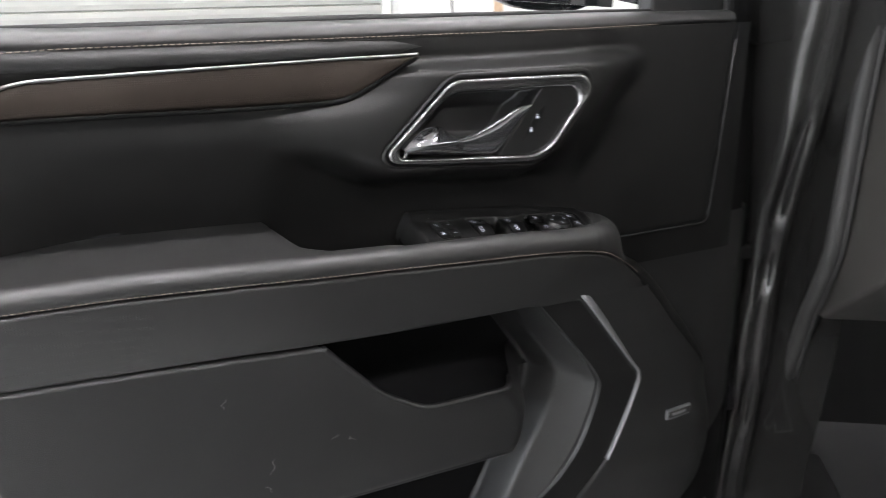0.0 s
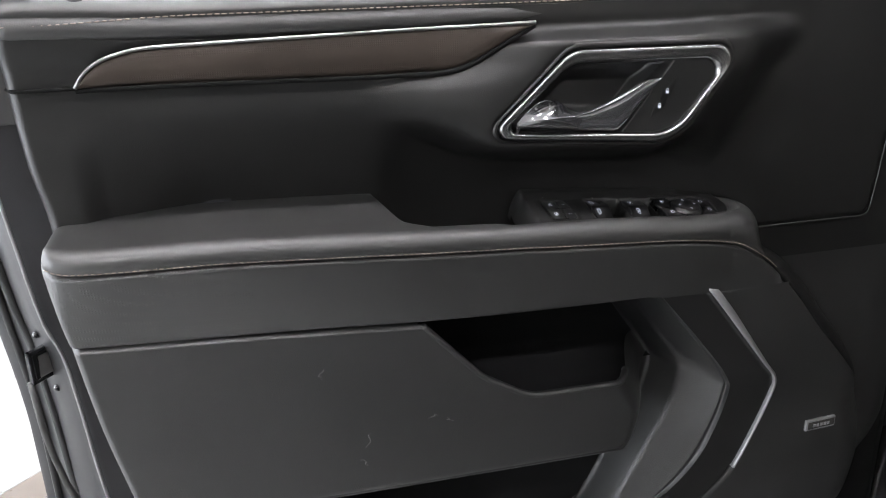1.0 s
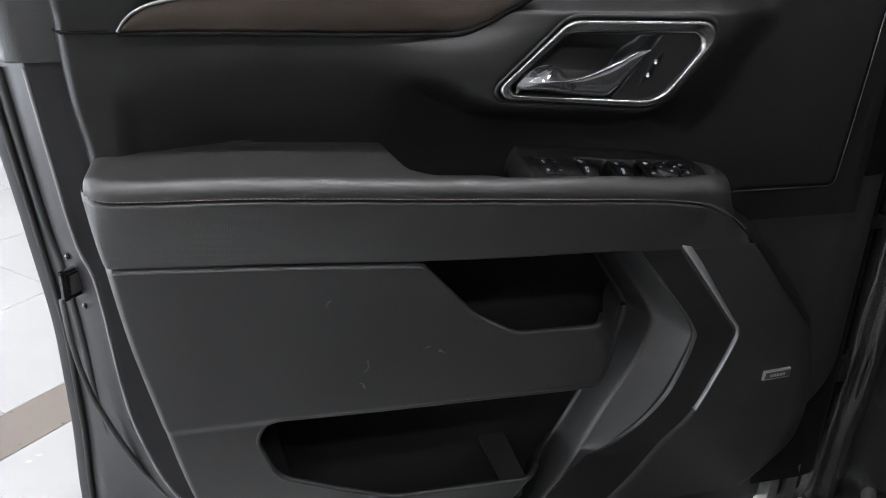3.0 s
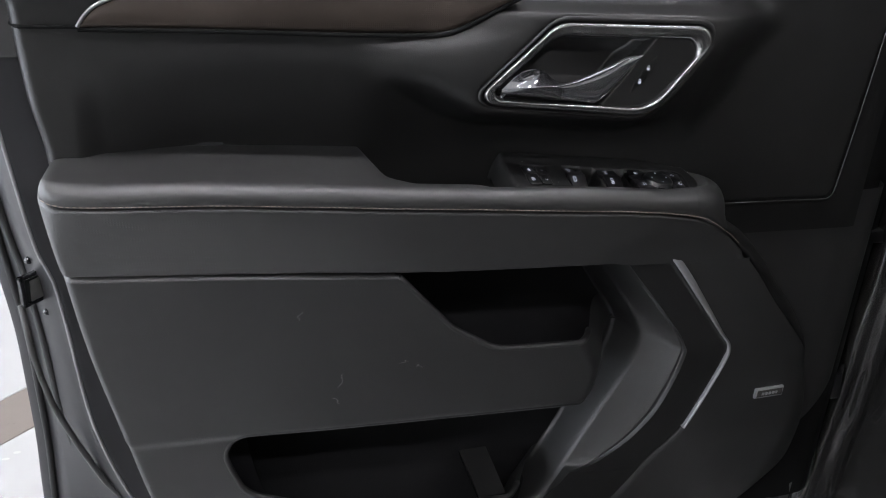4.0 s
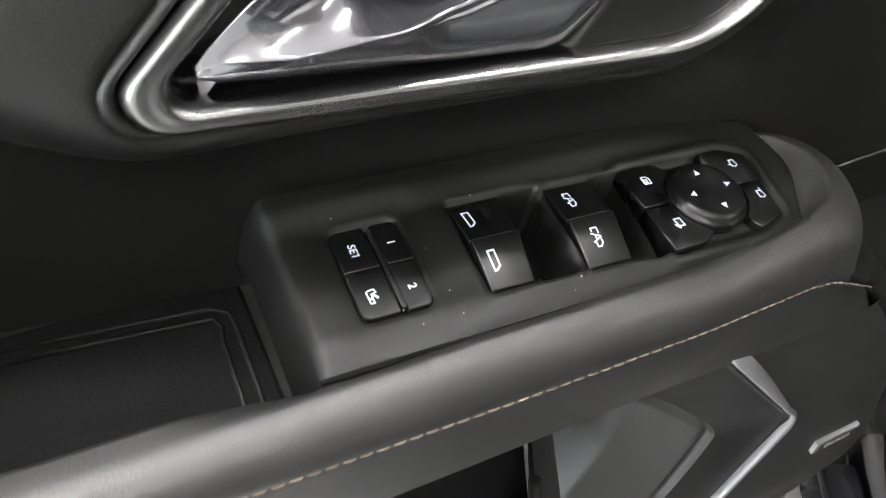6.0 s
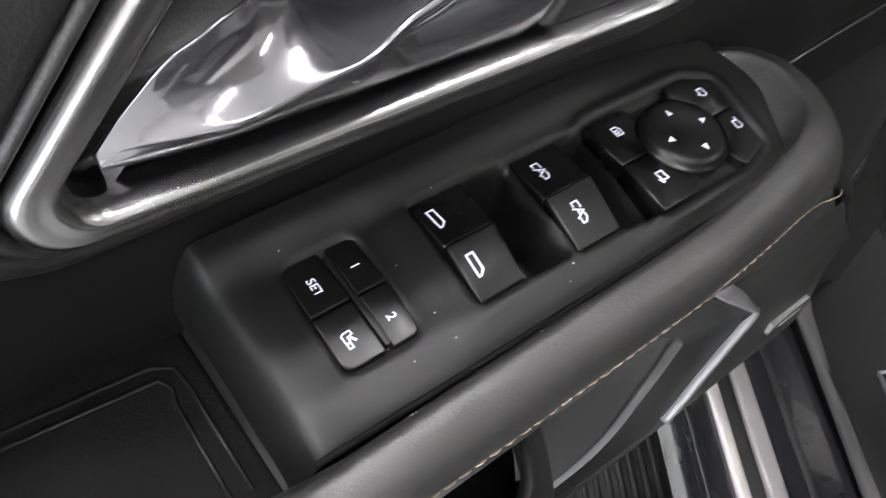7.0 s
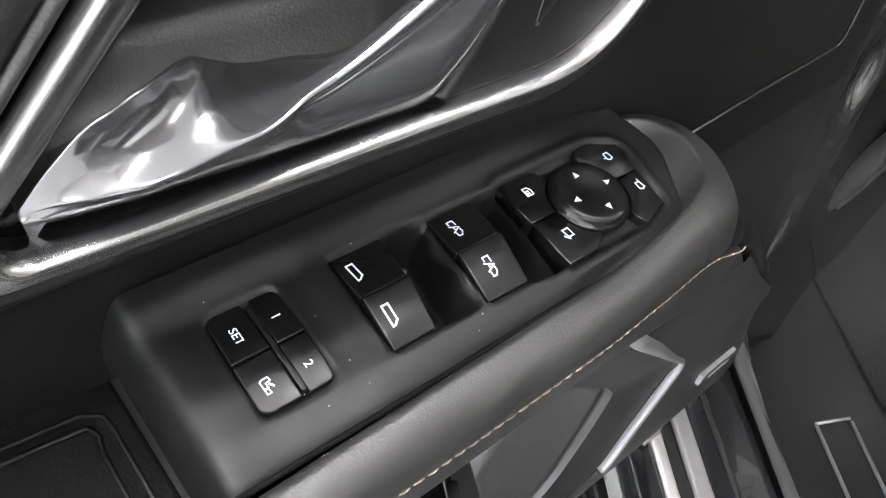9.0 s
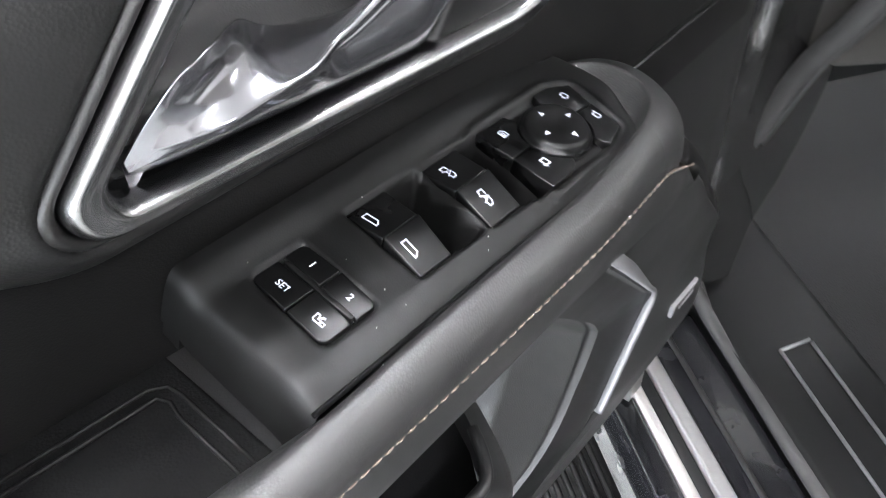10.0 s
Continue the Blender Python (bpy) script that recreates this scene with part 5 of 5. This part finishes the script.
for i in range(-6, 8):
    lay(brown, "border_tile", B0 + ed * (0.6 * i + 0.03))
for j in list(range(-8, 0)) + list(range(1, 10)):
    off = math.copysign(0.095 + 0.30, j) + math.copysign(0.60 * (abs(j) - 1), j)
    for i in range(-7, 9):
        c = B0 + ed * (0.6 * i + (0.03 if j < 0 else 0.25)) + en * off
        if abs(c[0]) < 4.6 and -4 < c[1] < 6.2:
            lay(big, "tile", c)
bm = bmesh.new()
for x, y, r in ((-0.451, 1.150, 0.008), (-0.473, 1.126, 0.008), (-0.60, 0.9, 0.006), (-0.52, 1.9, 0.007)):
    bmesh.ops.create_circle(bm, cap_ends=True, segments=10, radius=r, matrix=pose(x, y, 0.0012) @ Matrix.Diagonal((1.2, 0.7, 1, 1)))
part("floor_spots", bm, GROUT, ground)


def wall(name, x0, x1, y0, y1, z0, z1, mat=WALLPAINT, label="plain white painted hall wall", cat="wall"):
    ob = part(name, box(x0, x1, y0, y1, z0, z1), mat, None, smooth=False)
    return tagged(ob, label, cat, kind="structure")


wall("wall_north", -9, 9, 6.2, 6.4, 0, 4.2)
wall("wall_south", -9, 9, -6.4, -6.2, 0, 4.2)
wall("wall_east", 8.8, 9, -6.2, 6.2, 0, 4.2)
wall("wall_west", -2.8, -2.6, -6.2, 6.2, 0, 0.3)
wall("wall_west_upper", -2.8, -2.6, -6.2, 6.2, 2.3, 4.2)
wall("wall_west_end", -2.8, -2.6, -6.2, -2.0, 0.3, 2.3)
wall("wall_west_corner", -2.8, -2.6, 4.2, 6.2, 0.3, 2.3)
shop = thing("window_1", (-2.7, 1.1, 0.3), "wide plain shop window with grey frames", "window", kind="structure")
for k in range(5):
    y = -2.0 + k * 1.55
    part("mullion", box(-2.74, -2.66, y - 0.03, y + 0.03, 0.3, 2.3, 0.004), STEEL, shop, smooth=False)
pane = part("pane", box(-2.704, -2.696, -2.0, 4.2, 0.3, 2.3), GLASS, shop, smooth=False)
pane.visible_shadow = False
day = bpy.data.lights.new("window_daylight", "AREA")
day.shape, day.size, day.size_y, day.energy, day.color = "RECTANGLE", 6.1, 1.9, 105, (0.93, 0.975, 1.0)
day_ob = new("window_daylight", day)
day_ob.matrix_basis = pose(-2.58, 1.1, 1.3, 90, 0, -90)
wall("ceiling", -9, 9, -6.4, 6.4, 4.2, 4.4, WALLPAINT, "white flat ceiling of the hall", "ceiling")
shutter = thing("roller_shutter", (0.0, 4.6, 0.0), "cream horizontal-slat roller shutter beside a white column", "shutter")
slat = None
for k in range(38):
    z = 0.04 + k * 0.075
    if slat is None:
        prof = [(4.600, 0.0), (4.590, 0.006), (4.586, 0.036), (4.590, 0.066), (4.600, 0.0735)]
        me = sheet("slat", np.array([[(x, y - 4.6, z0) for y, z0 in prof] for x in (-4.5, -2, 0, 1.3, 2.26)]))
        me.materials.append(SHUTTER)
        slat = me
    ob = new("slat", slat)
    ob.parent = shutter
    ob.location = (0, 0, z)
part("shutter_rail", box(2.26, 2.32, 4.55, 4.64, 0, 2.95, 0.004), WALLPAINT, shutter, smooth=False)
column = thing("column", (2.72, 4.6, 0.0), "white painted square hall column with a loose cable", "column")
part("shaft", box(2.33, 3.05, 4.42, 4.9, 0, 4.2, 0.01), WALLPAINT, column, smooth=False)
part("cable", tube([(2.60, 4.40, 2.6), (2.62, 4.395, 1.6), (2.70, 4.39, 1.25), (2.74, 4.395, 0.8), (2.74, 4.40, 0.0)], 0.006, 6), HARD_DARK, column)
post = thing("door_post", (3.2, 4.6, 0.0), "light wooden doorpost beside a white panel", "doorpost")
part("board", box(3.06, 3.14, 4.45, 4.55, 0, 2.6, 0.006), make("pale_wood", (0.50, 0.36, 0.24), 0.5, mottle=0.3, mottle_size=0.03), post, smooth=False)
part("panel", box(3.14, 5.2, 4.50, 4.56, 0, 2.6, 0.006), WALLPAINT, post, smooth=False)


def tube_light(x, y, length, turn=0.0):
    t = thing("ceiling_light", (x, y, 4.2), "long white fluorescent ceiling light", "ceiling light", "hall ceiling lights", turn=turn)
    t["own_axes"] = 1
    part("housing", box(-length / 2, length / 2, -0.09, 0.09, -0.06, 0.0, 0.006), WALLPAINT, t)
    part("diffuser", box(-length / 2 + 0.02, length / 2 - 0.02, -0.075, 0.075, -0.10, -0.062, 0.012), LAMP, t)
    return t


for x in (-4.4, -2.2, 0.0, 2.4, 5.0):
    for y in (-3.2, -0.4, 2.4):
        tube_light(x, y, 1.5)
